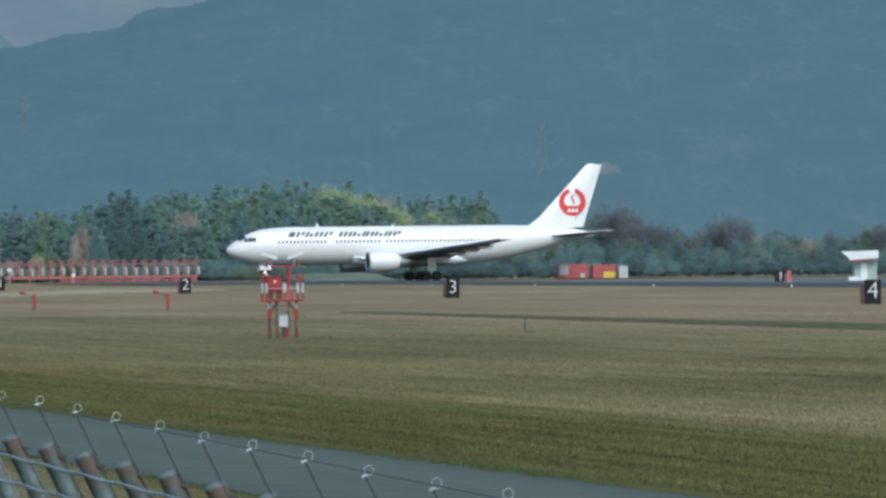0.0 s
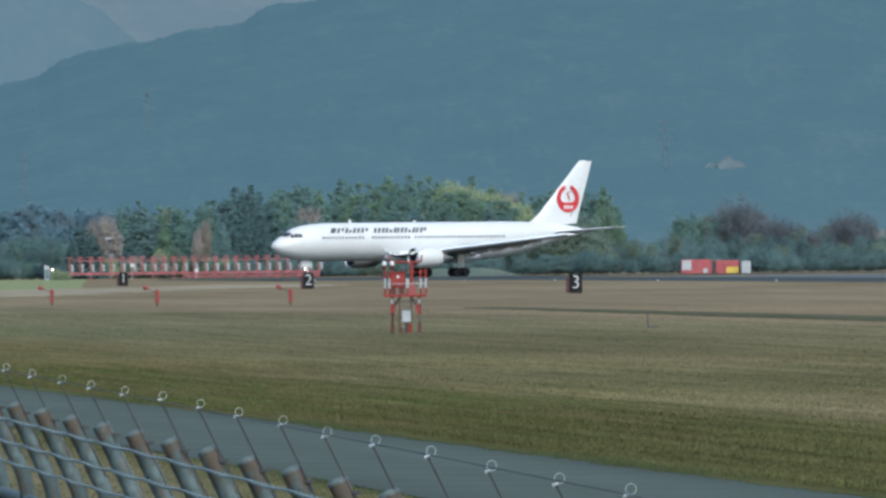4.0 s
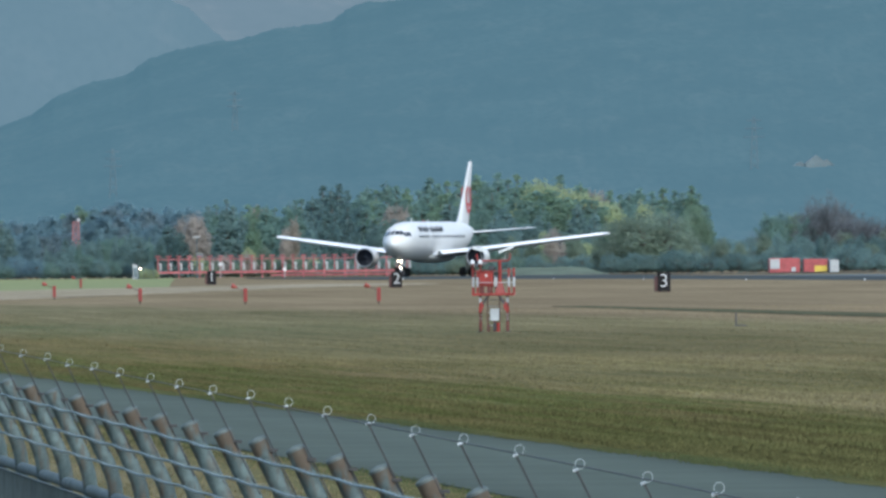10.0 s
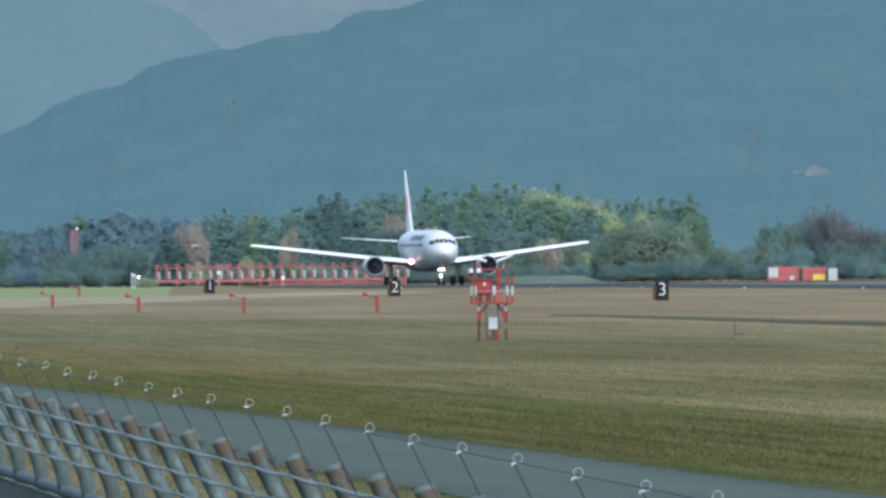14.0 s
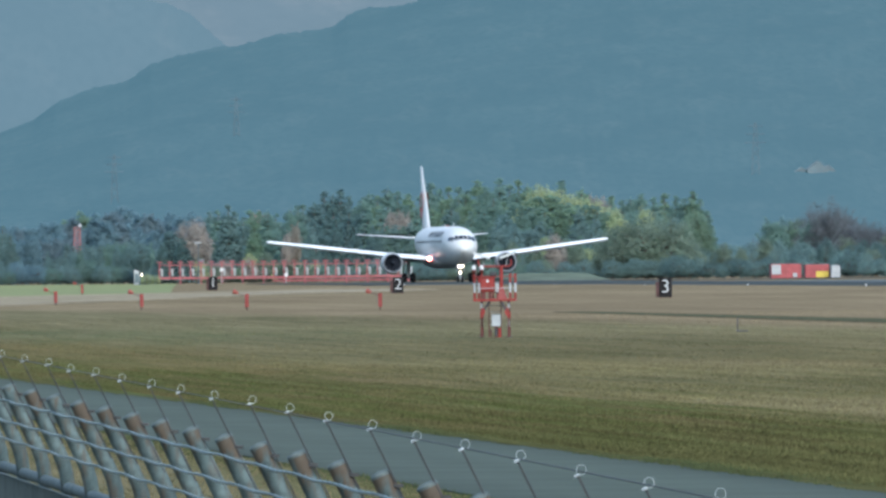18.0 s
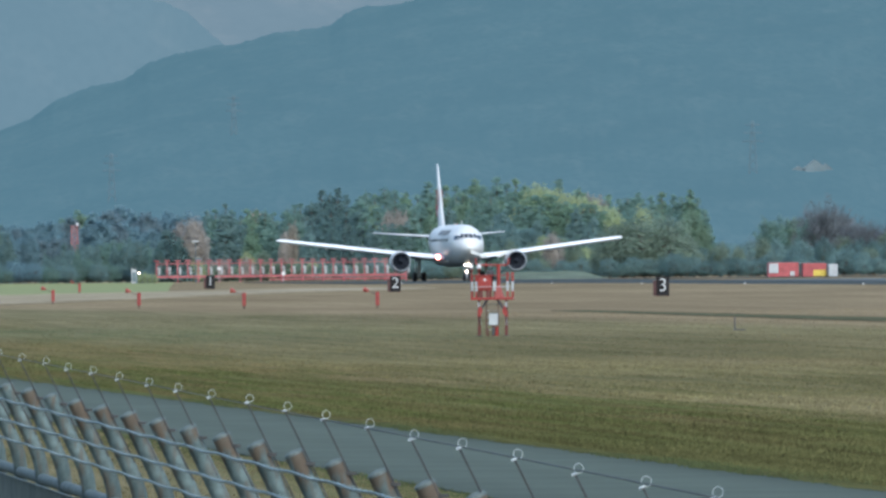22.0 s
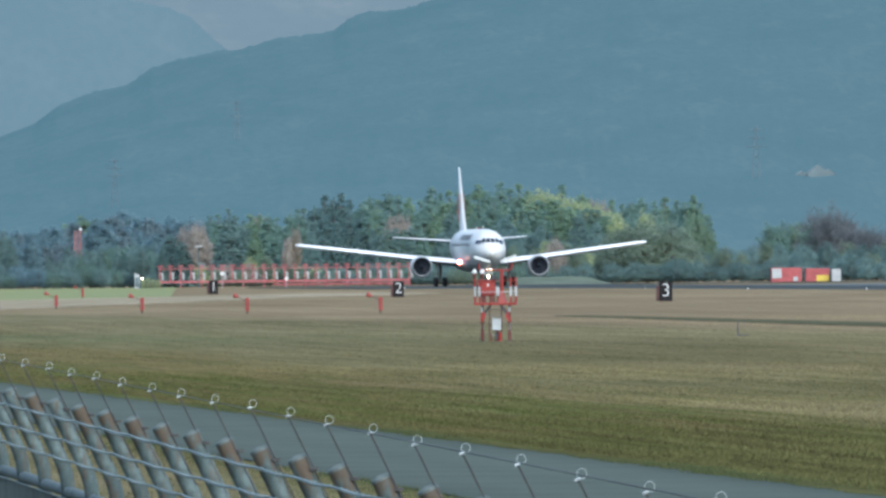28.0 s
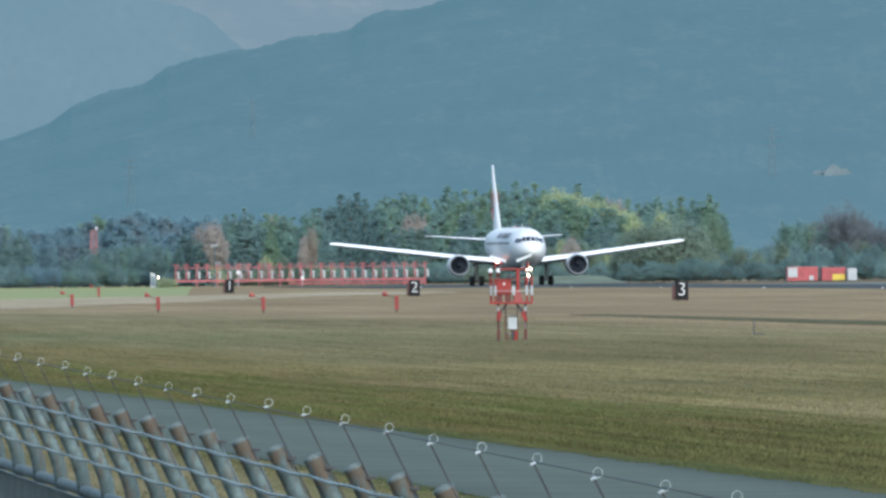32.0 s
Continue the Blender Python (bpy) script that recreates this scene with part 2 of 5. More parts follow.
# ---- ground ----
def ground_material(name, blades=False):
    """Mown turf in streaks and patches; blades: for loose grass that takes the turf's colour where it stands."""
    m = bpy.data.materials.new(name)
    m.use_nodes = True
    nt = m.node_tree
    n, ln = nt.nodes, nt.links
    b = n["Principled BSDF"]
    b.inputs["Roughness"].default_value = 0.95
    b.inputs["Specular IOR Level"].default_value = 0.0
    tc, sep = n.new("ShaderNodeTexCoord"), n.new("ShaderNodeSeparateXYZ")
    ln.new(tc.outputs["Object"], sep.inputs[0])

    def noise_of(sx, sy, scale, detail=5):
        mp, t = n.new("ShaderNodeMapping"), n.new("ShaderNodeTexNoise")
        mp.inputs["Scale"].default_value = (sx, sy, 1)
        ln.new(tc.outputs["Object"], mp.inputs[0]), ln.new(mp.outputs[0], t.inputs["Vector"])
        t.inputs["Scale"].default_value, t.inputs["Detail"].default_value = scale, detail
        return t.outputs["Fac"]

    def ramp(v, a, c):
        r = n.new("ShaderNodeMapRange")
        r.inputs["From Min"].default_value, r.inputs["From Max"].default_value = a, c
        ln.new(v, r.inputs["Value"])
        return r.outputs[0]

    def mix(f, a, c):
        x = n.new("ShaderNodeMix")
        x.data_type = "RGBA"
        ln.new(f, x.inputs[0])
        for k, s in ((6, a), (7, c)):
            if isinstance(s, tuple):
                x.inputs[k].default_value = (*s, 1)
            else:
                ln.new(s, x.inputs[k])
        return x.outputs[2]

    def add(a, c, k=1.0):
        x = n.new("ShaderNodeMath")
        x.operation = "MULTIPLY_ADD"
        ln.new(c, x.inputs[0]), ln.new(a, x.inputs[2])
        x.inputs[1].default_value = k
        return x.outputs[0]

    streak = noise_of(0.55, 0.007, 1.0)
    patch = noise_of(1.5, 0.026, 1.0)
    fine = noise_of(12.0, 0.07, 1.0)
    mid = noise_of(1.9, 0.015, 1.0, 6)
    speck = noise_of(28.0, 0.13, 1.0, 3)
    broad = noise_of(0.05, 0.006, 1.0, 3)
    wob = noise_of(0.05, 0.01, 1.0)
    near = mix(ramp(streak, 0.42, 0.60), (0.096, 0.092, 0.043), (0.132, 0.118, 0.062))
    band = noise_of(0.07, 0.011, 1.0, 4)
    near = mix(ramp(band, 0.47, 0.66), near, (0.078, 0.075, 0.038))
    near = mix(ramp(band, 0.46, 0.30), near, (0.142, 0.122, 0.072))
    near = mix(ramp(patch, 0.5, 0.75), near, (0.132, 0.116, 0.068))
    lush = mix(ramp(patch, 0.38, 0.62), (0.053, 0.062, 0.022), (0.082, 0.072, 0.034))
    lush = mix(ramp(sep.outputs[1], 340.0, 260.0), lush, mix(ramp(mid, 0.36, 0.60), (0.062, 0.063, 0.027), (0.096, 0.094, 0.041)))
    lush = mix(ramp(mid, 0.52, 0.70), lush, (0.066, 0.075, 0.031))
    dry = mix(ramp(streak, 0.3, 0.72), (0.140, 0.114, 0.073), (0.170, 0.138, 0.091))
    # Haze put into the turf: slightly bluer colours farther out.
    near = mix(ramp(sep.outputs[1], 380.0, 860.0), near, mix(ramp(mid, 0.38, 0.62), (0.092, 0.090, 0.050), (0.134, 0.118, 0.074)))
    side = add(add(add(sep.outputs[0], sep.outputs[1], 0.02), wob, 5.0), patch, 4.0)
    rank = add(add(sep.outputs[0], sep.outputs[1], -0.02), wob, 5.0)
    near = mix(ramp(rank, 27.5, 21.5), near, mix(ramp(patch, 0.38, 0.62), (0.078, 0.075, 0.034), (0.106, 0.089, 0.046)))
    near = mix(ramp(side, 43.8, 41.0), near, lush)
    damp = n.new("ShaderNodeMath")
    damp.operation = "MULTIPLY"
    far_out = add(sep.outputs[1], wob, 160.0)
    ln.new(ramp(far_out, 730.0, 800.0), damp.inputs[0]), ln.new(ramp(far_out, 960.0, 870.0), damp.inputs[1])
    west = n.new("ShaderNodeMath")
    west.operation = "MULTIPLY"
    ln.new(damp.outputs[0], west.inputs[0]), ln.new(ramp(sep.outputs[0], 56.0, 40.0), west.inputs[1])
    near = mix(west.outputs[0], near, mix(ramp(patch, 0.40, 0.62), (0.082, 0.090, 0.048), (0.110, 0.104, 0.062)))
    line = add(add(sep.outputs[0], sep.outputs[1], 0.036), wob, 14.0)
    col = mix(ramp(line, 101.0, 111.0), near, dry)
    col = mix(ramp(sep.outputs[0], 15.5, 14.0), col, mix(ramp(patch, 0.4, 0.6), (0.132, 0.116, 0.068), (0.095, 0.092, 0.048)))
    hsv = n.new("ShaderNodeHueSaturation")
    v = n.new("ShaderNodeMapRange")
    v.inputs["From Min"].default_value, v.inputs["From Max"].default_value = 0.25, 0.75
    v.inputs["To Min"].default_value, v.inputs["To Max"].default_value = 0.84, 1.16
    ln.new(fine, v.inputs["Value"]), ln.new(v.outputs[0], hsv.inputs["Value"]), ln.new(col, hsv.inputs["Color"])
    prev = hsv.outputs[0]
    for f, k in ((speck, 0.16), (mid, 0.15), (broad, 0.16)):
        h2, v2 = n.new("ShaderNodeHueSaturation"), n.new("ShaderNodeMapRange")
        v2.inputs["From Min"].default_value, v2.inputs["From Max"].default_value = 0.3, 0.7
        v2.inputs["To Min"].default_value, v2.inputs["To Max"].default_value = 1 - k, 1 + k
        ln.new(f, v2.inputs["Value"]), ln.new(v2.outputs[0], h2.inputs["Value"]), ln.new(prev, h2.inputs["Color"])
        prev = h2.outputs[0]
    if blades:
        g, h3, v3 = n.new("ShaderNodeNewGeometry"), n.new("ShaderNodeHueSaturation"), n.new("ShaderNodeMapRange")
        v3.inputs["To Min"].default_value, v3.inputs["To Max"].default_value = 0.70, 1.48
        ln.new(g.outputs["Random Per Island"], v3.inputs["Value"]), ln.new(v3.outputs[0], h3.inputs["Value"]), ln.new(prev, h3.inputs["Color"])
        prev = h3.outputs[0]
    ln.new(prev, b.inputs["Base Color"])
    return m


def sheet(name, x0, x1, y0, y1, z, mat, label, kind="structure", cat="", thick=0.0):
    bm = fresh()
    if thick:
        box(bm, x0, x1, y0, y1, z - thick, z)
    else:
        bm.faces.new([bm.verts.new(p) for p in ((x0, y0, z), (x1, y0, z), (x1, y1, z), (x0, y1, z))])
    return tagged(link(name, bm, mat), label, cat, kind=kind)


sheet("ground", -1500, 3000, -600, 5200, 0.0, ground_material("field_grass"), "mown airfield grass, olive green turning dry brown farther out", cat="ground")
def road_material():
    """Asphalt rubbed pale in the wheel tracks, dark with soil along its edges."""
    m = M["asphalt"]
    n, ln = m.node_tree.nodes, m.node_tree.links
    b = n["Principled BSDF"]
    base = b.inputs["Base Color"].links[0].from_socket
    tc, sep, wob = n.new("ShaderNodeTexCoord"), n.new("ShaderNodeSeparateXYZ"), n.new("ShaderNodeTexNoise")
    mp, sway, where, tracks, mul = n.new("ShaderNodeMapping"), n.new("ShaderNodeMath"), n.new("ShaderNodeMapRange"), n.new("ShaderNodeValToRGB"), n.new("ShaderNodeMix")
    mp.inputs["Scale"].default_value = (0.9, 0.03, 1)
    wob.inputs["Scale"].default_value, wob.inputs["Detail"].default_value = 1.0, 5
    ln.new(tc.outputs["Object"], sep.inputs[0]), ln.new(tc.outputs["Object"], mp.inputs[0]), ln.new(mp.outputs[0], wob.inputs["Vector"])
    sway.operation, sway.inputs[1].default_value = "MULTIPLY_ADD", 0.9
    ln.new(wob.outputs["Fac"], sway.inputs[0]), ln.new(sep.outputs[0], sway.inputs[2])
    where.inputs["From Min"].default_value, where.inputs["From Max"].default_value = 16.65, 21.75
    ln.new(sway.outputs[0], where.inputs["Value"]), ln.new(where.outputs[0], tracks.inputs[0])
    e = tracks.color_ramp.elements
    e[0].position, e[1].position = 0.0, 1.0
    for p in (0.12, 0.30, 0.48, 0.66, 0.80, 0.92):
        e.new(p)
    for k, v in zip(e, (0.80, 0.96, 1.06, 0.98, 1.08, 1.03, 0.90, 0.72)):
        k.color = (v, v, v, 1)
    mul.data_type, mul.blend_type = "RGBA", "MULTIPLY"
    mul.inputs[0].default_value = 1.0
    ln.new(base, mul.inputs[6]), ln.new(tracks.outputs[0], mul.inputs[7]), ln.new(mul.outputs[2], b.inputs["Base Color"])


road_material()
sheet("road", 16.2, 21.3, -300, 1500, 0.02, "asphalt", "grey asphalt perimeter road inside the fence", cat="road", thick=0.3)
sheet("runway", 149.5, 195.0, -600, 2535, 0.1, "runway", "dark asphalt runway", cat="runway", thick=0.3)
sheet("taxiway", 195.0, 700, 2485, 2530, 0.1, "runway", "dark asphalt taxiway joining the runway end", cat="taxiway", thick=0.3)

sheet("taxiway", 198, 245, 500, 2300, 0.06, "palecon", "pale concrete taxiway beyond the runway", cat="taxiway", thick=0.3)

bm = fresh()
loft(bm, [[Vector((x, y, z)) for x, z in ((126, -0.1), (140, 0.30 * h), (146, 0.46 * h), (148, 0.44 * h), (149.4, -0.1))] for y, h in ((200, 1), (900, 1), (1500, 1), (1850, 0.9), (2050, 0.6), (2250, 0.05))])
tagged(link("grass_shoulder", fix(bm), bpy.data.materials["field_grass"]), "low dry grass shoulder along the runway edge", "grass", kind="structure")


def patch(name, corners, z, mat, label, cat):
    bm = fresh()
    r = bm.faces.new([bm.verts.new((x, y, z)) for x, y in corners])
    e = bmesh.ops.extrude_face_region(bm, geom=[r])
    for v in [g for g in e["geom"] if isinstance(g, bmesh.types.BMVert)]:
        v.co.z -= 0.3
    return tagged(link(name, fix(bm), mat), label, cat, kind="structure")


patch("green_field", ((-600, 1720), (94, 1720), (120, 2190), (150, 2725), (-600, 2725)), 0.03, material("young_crop", (0.215, 0.230, 0.124), 0.9, tone=0.15, size=30, second=(0.155, 0.185, 0.098), gloss=0.0), "bright green crop field beyond the grass", "field")
patch("dry_strip", ((-80, 1180), (52, 1260), (66, 1375), (106, 1720), (135, 1900), (140, 1990), (124, 1975), (84, 1760), (72, 1680), (-80, 1640)), 0.035, material("straw", (0.180, 0.156, 0.112), 0.95, tone=0.2, size=16, second=(0.285, 0.252, 0.182), gloss=0.0), "pale strip of dry straw-coloured grass", "grass")
patch("drain_strip", ((75.0, 260), (83.5, 260), (82.5, 700), (80.0, 1020), (77.8, 1020), (75.5, 700)), 0.035, material("drain_grass", (0.068, 0.072, 0.046), 0.95, tone=0.25, size=8, gloss=0.0), "dark damp drainage strip in the grass", "ditch")


def tufts(name, x_of, y0, y1, count, hgt, mat, label, seed, blades=3):
    """Loose blades of grass, all in one mesh, higher in some patches than in others."""
    r = np.random.default_rng(seed)
    y = y0 + (y1 - y0) * r.random(count) ** 1.5
    x = x_of(y, r)
    lush = 0.75 + 0.3 * np.sin(x * 0.9 + 0.05 * y + seed) * np.sin(y * 0.045 + seed) + 0.2 * np.sin(x * 2.3 + 0.11 * y)
    verts = np.zeros((count, blades, 3, 3), np.float32)
    for k in range(blades):
        a, h, w = r.random(count) * 6.283, hgt * lush * (0.45 + r.random(count)), 0.006 + 0.014 * r.random(count)
        bx, by = x + r.normal(0, 0.06, count), y + r.normal(0, 0.06, count)
        lean = h * 0.6
        verts[:, k, 0] = np.stack([bx - w * np.cos(a), by - w * np.sin(a), 0 * a], 1)
        verts[:, k, 1] = np.stack([bx + w * np.cos(a), by + w * np.sin(a), 0 * a], 1)
        verts[:, k, 2] = np.stack([bx + lean * r.normal(0, 0.5, count), by + lean * r.normal(0, 0.5, count), h], 1)
    me = bpy.data.meshes.new(name)
    v = verts.reshape(-1, 3)
    me.from_pydata(v.tolist(), [], np.arange(len(v)).reshape(-1, 3).tolist())
    me.materials.append(M[mat])
    return tagged(new(name, me), label, "grass", kind="stuff")


def brink(y):
    """Where the turf that creeps over the road edge ends."""
    return 21.24 - 0.05 * np.sin(y * 0.31) - 0.05 * np.sin(y * 0.83 + 1.0) - 0.035 * np.sin(y * 2.1 + 2.0) - 0.02 * np.sin(y * 4.7)


def fan(lo):
    """Spread over the whole field that lies before the stand."""
    return lambda y, r: np.maximum(lo, 0.042 * y) + r.random(len(y)) * (0.109 * y - np.maximum(lo, 0.042 * y))


M["turf"] = ground_material("turf_blades", True)
ys = np.arange(180, 700, 0.4)
bm = fresh()
rim = [(bm.verts.new((brink(y), y, 0.024)), bm.verts.new((21.5, y, 0.05)), bm.verts.new((21.9, y, -0.01))) for y in ys]
for p, q in zip(rim, rim[1:]):
    bm.faces.new((p[0], p[1], q[1], q[0])), bm.faces.new((p[1], p[2], q[2], q[1]))
tagged(link("verge", bm, bpy.data.materials["field_grass"]), "ragged turf creeping over the road edge", "grass", kind="structure")
tufts("grass", fan(21.4), 190, 520, 90000, 0.05, "turf", "short olive and straw-coloured grass of the field", 1)
tufts("grass", fan(21.4), 480, 1000, 50000, 0.052, "turf", "short dry grass blades farther out in the field", 3)
tufts("grass", lambda y, r: brink(y) + 0.5 * r.random(len(y)) ** 1.6, 185, 640, 12000, 0.07, "lush", "lush green grass on the road edge", 2)
tufts("grass", lambda y, r: 21.4 + np.maximum(0.6, 8.0 - 0.030 * np.maximum(0, y - 210)) * r.random(len(y)), 185, 440, 30000, 0.075, "turf", "longer dark grass on the verge", 6)
tufts("grass", lambda y, r: 16.15 - 6.0 * r.random(len(y)) ** 1.5, 150, 420, 12000, 0.05, "straw", "dry yellow grass between fence and road", 4)
tufts("grass", lambda y, r: 15.9 + 0.35 * r.random(len(y)), 120, 420, 2500, 0.06, "lush", "green grass at the road edge", 5)

xa, xb = spot(880, 480, 2660)[0], spot(1060, 480, 2660)[0]
bm = fresh()
loft(bm, [[Vector((xa + (xb - xa) * f, y, z * h + (z <= 0) * z)) for y, z in ((2620, -0.2), (2660, 1.45), (2668, 1.45), (2674, -0.2))] for f, h in ((0, 0.3), (0.12, 0.68), (0.35, 0.78), (0.5, 0.72), (0.7, 0.8), (0.88, 0.7), (1, 0.3))])
tagged(link("grass_bank", fix(bm), material("pale_grass", (0.100, 0.122, 0.096), 0.9, tone=0.15, size=6, gloss=0.0)), "low pale green grass bank before the woods", "bank", kind="structure")


# ---- mountains ----
def hill_material(name, veil, woods, bright, size, rise=0.0):
    """Far woodland: lit tree cover in patches; veil is the haze, painted in as emission."""
    m = bpy.data.materials.new(name)
    m.use_nodes = True
    nt = m.node_tree
    n, ln = nt.nodes, nt.links
    b = n["Principled BSDF"]
    b.inputs["Roughness"].default_value = 1.0
    b.inputs["Specular IOR Level"].default_value = 0.0
    tc = n.new("ShaderNodeTexCoord")

    def fac(sx, sy, detail, lo, hi):
        mp, t, r = n.new("ShaderNodeMapping"), n.new("ShaderNodeTexNoise"), n.new("ShaderNodeMapRange")
        mp.inputs["Scale"].default_value = (1 / (sx * size), 1 / (sy * size), rise / (sx * size))
        t.inputs["Scale"].default_value, t.inputs["Detail"].default_value = 1.0, detail
        r.inputs["From Min"].default_value, r.inputs["From Max"].default_value = lo, hi
        ln.new(tc.outputs["Object"], mp.inputs[0]), ln.new(mp.outputs[0], t.inputs["Vector"]), ln.new(t.outputs["Fac"], r.inputs["Value"])
        return r.outputs[0]

    def mix(f, a, c):
        x = n.new("ShaderNodeMix")
        x.data_type = "RGBA"
        ln.new(f, x.inputs[0])
        for k, q in ((6, a), (7, c)):
            if isinstance(q, tuple):
                x.inputs[k].default_value = (*q, 1)
            else:
                ln.new(q, x.inputs[k])
        return x.outputs[2]

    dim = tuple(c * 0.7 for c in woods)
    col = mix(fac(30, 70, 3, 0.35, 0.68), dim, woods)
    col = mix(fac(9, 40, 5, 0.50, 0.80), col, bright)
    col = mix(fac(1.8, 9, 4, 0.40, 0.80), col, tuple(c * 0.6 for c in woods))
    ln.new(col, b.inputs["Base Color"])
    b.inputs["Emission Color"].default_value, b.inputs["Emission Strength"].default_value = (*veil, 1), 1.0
    return m


def crest(line, x, f):
    """Height of a ridge line over a direction; farther down the slope (f below 1) its bends are eased."""
    def at(q):
        for (xa, ya), (xb, yb) in zip(line, line[1:]):
            if q <= xb:
                return ya + (yb - ya) * (q - xa) / (xb - xa)
        return line[-1][1]
    if f >= 1:
        return at(x)
    soft = sum(at(min(max(x + d, line[0][0]), line[-1][0])) for d in range(-240, 241, 60)) / 9
    return soft + (at(x) - soft) * f ** 4


def ridge(name, line, y0, y1, mat, label, rough=2.5, seed=0.0):
    """A wooded slope: line gives its skyline as pairs of lens units."""
    bm = fresh()
    cols, rows = 700, 26
    xs = [line[0][0] + (line[-1][0] - line[0][0]) * i / cols for i in range(cols + 1)]
    grid = []
    for x in xs:
        col = []
        for j in range(rows + 1):
            f = j / rows
            d = y0 + (y1 - y0) * f
            wx, wz = spot(x, crest(line, x, f), y1)
            px = d * wx / y1
            s = max(0.0, f * 1.02) ** 0.8
            z = max(-1.0, wz * s) if j < rows else wz
            amp = rough * min(1, f * 4) * (1 - 0.8 * f)
            z += amp * noise.fractal(Vector((px * 0.02 + 0.011 * d + seed, d * 0.016, seed)), 0.8, 2.1, 5)
            z += 0.12 * amp * noise.noise(Vector((px * 0.45, d * 0.05, seed + 5)))
            if j == rows:
                z += 0.6 * noise.noise(Vector((px * 0.12, seed, 0))) + 0.4 * noise.noise(Vector((px * 0.6, seed, 3))) + 0.3 * noise.noise(Vector((px * 1.9, seed, 9)))
            col.append(bm.verts.new((px, d, z)))
        grid.append(col)
    for a, b in zip(grid, grid[1:]):
        for j in range(rows):
            bm.faces.new((a[j], b[j], b[j + 1], a[j + 1]))
    return tagged(link(name, bm, mat, smooth=True), label, "mountain", kind="structure")


HILL_NEAR = [(-700, 330), (-300, 290), (-60, 245), (0, 228), (60, 205), (100, 172), (150, 150), (230, 131), (270, 102), (330, 86), (420, 68), (500, 50),
             (560, 42), (592, 34), (620, 12), (650, 3), (690, 0), (740, -10), (850, -45), (1000, -80), (1300, -120), (1800, -150), (2500, -130)]
HILL_FAR = [(-700, -60), (-100, -45), (150, -30), (300, -6), (340, 15), (405, 70), (500, 140), (700, 220), (900, 260)]
bm = fresh()
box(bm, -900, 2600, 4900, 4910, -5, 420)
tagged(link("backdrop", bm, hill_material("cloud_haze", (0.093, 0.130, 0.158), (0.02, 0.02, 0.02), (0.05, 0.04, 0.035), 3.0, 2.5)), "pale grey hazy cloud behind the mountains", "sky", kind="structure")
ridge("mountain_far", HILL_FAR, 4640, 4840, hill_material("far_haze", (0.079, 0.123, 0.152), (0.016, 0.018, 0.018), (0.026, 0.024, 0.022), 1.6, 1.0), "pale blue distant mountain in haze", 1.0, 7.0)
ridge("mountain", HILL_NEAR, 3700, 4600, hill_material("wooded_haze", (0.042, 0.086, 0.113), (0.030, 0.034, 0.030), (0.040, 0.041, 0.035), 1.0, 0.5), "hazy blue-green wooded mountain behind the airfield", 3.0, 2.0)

# ---- airliner ----
FUS = [(0.0, 0.06, 4.42, 4.54), (0.12, 0.36, 4.15, 4.84), (0.4, 0.70, 3.85, 5.15), (1.0, 1.14, 3.42, 5.58), (2.0, 1.62, 3.0, 6.15), (2.9, 1.92, 2.75, 6.68),
       (3.8, 2.14, 2.55, 7.06), (5.0, 2.33, 2.4, 7.36), (6.8, 2.47, 2.32, 7.58), (9.0, 2.515, 2.3, 7.68), (15, 2.515, 2.3, 7.7), (22, 2.515, 2.3, 7.7),
       (30, 2.515, 2.3, 7.7), (36, 2.51, 2.36, 7.7), (39, 2.45, 2.65, 7.7), (42, 2.28, 3.2, 7.66), (45, 1.95, 3.9, 7.56), (48, 1.5, 4.68, 7.38),
       (50.5, 1.05, 5.3, 7.12), (52.4, 0.62, 5.78, 6.78), (53.3, 0.34, 6.0, 6.52), (53.67, 0.12, 6.12, 6.34)]
AFT = 28.5              # main gear behind the nose


def fus(a):
    for p, q in zip(FUS, FUS[1:]):
        if p[0] <= a <= q[0]:
            f = (a - p[0]) / (q[0] - p[0])
            return [p[k] + (q[k] - p[k]) * f for k in (1, 2, 3)]
    return FUS[-1][1:]


def skin(a, z, side, off=0.015):
    """Point on the fuselage side at station a and height z."""
    w, lo, hi = fus(a)
    c, h = (lo + hi) / 2, (hi - lo) / 2
    s = max(-0.98, min(0.98, (z - c) / h))
    return Vector((side * (w * math.sqrt(1 - s * s) + off), a - AFT, z))


def decal(bm, a0, a1, z0, z1, side, off=0.015, na=1, nz=3, shear=0.0):
    g = [[bm.verts.new(skin(a0 + (a1 - a0) * i / na + shear * (z0 + (z1 - z0) * j / nz - z0), z0 + (z1 - z0) * j / nz, side, off)) for j in range(nz + 1)] for i in range(na + 1)]
    for i in range(na):
        for j in range(nz):
            f = (g[i][j], g[i + 1][j], g[i + 1][j + 1], g[i][j + 1])
            bm.faces.new(f if side > 0 else f[::-1])
    return bm


def foil(x, a0, a1, z, thick, n=7):
    """Wing section at span x from leading edge a0 to trailing edge a1."""
    up, dn = [], []
    for i in range(n + 1):
        f = i / n
        t = thick * 1.45 * (math.sqrt(f) * 1.05 - f) * 1.6 if f < 1 else 0.01
        up.append(Vector((x, a0 + (a1 - a0) * f - AFT, z + t * 0.62)))
        dn.append(Vector((x, a0 + (a1 - a0) * f - AFT, z - t * 0.38)))
    return up + dn[1:-1][::-1]


def mirror_pair(name, build, mat, parent, label="", smooth=True):
    for side in (1, -1):
        bm = fresh()
        build(bm, side)
        yield side, part(name, fix(bm), mat, parent, label, smooth)


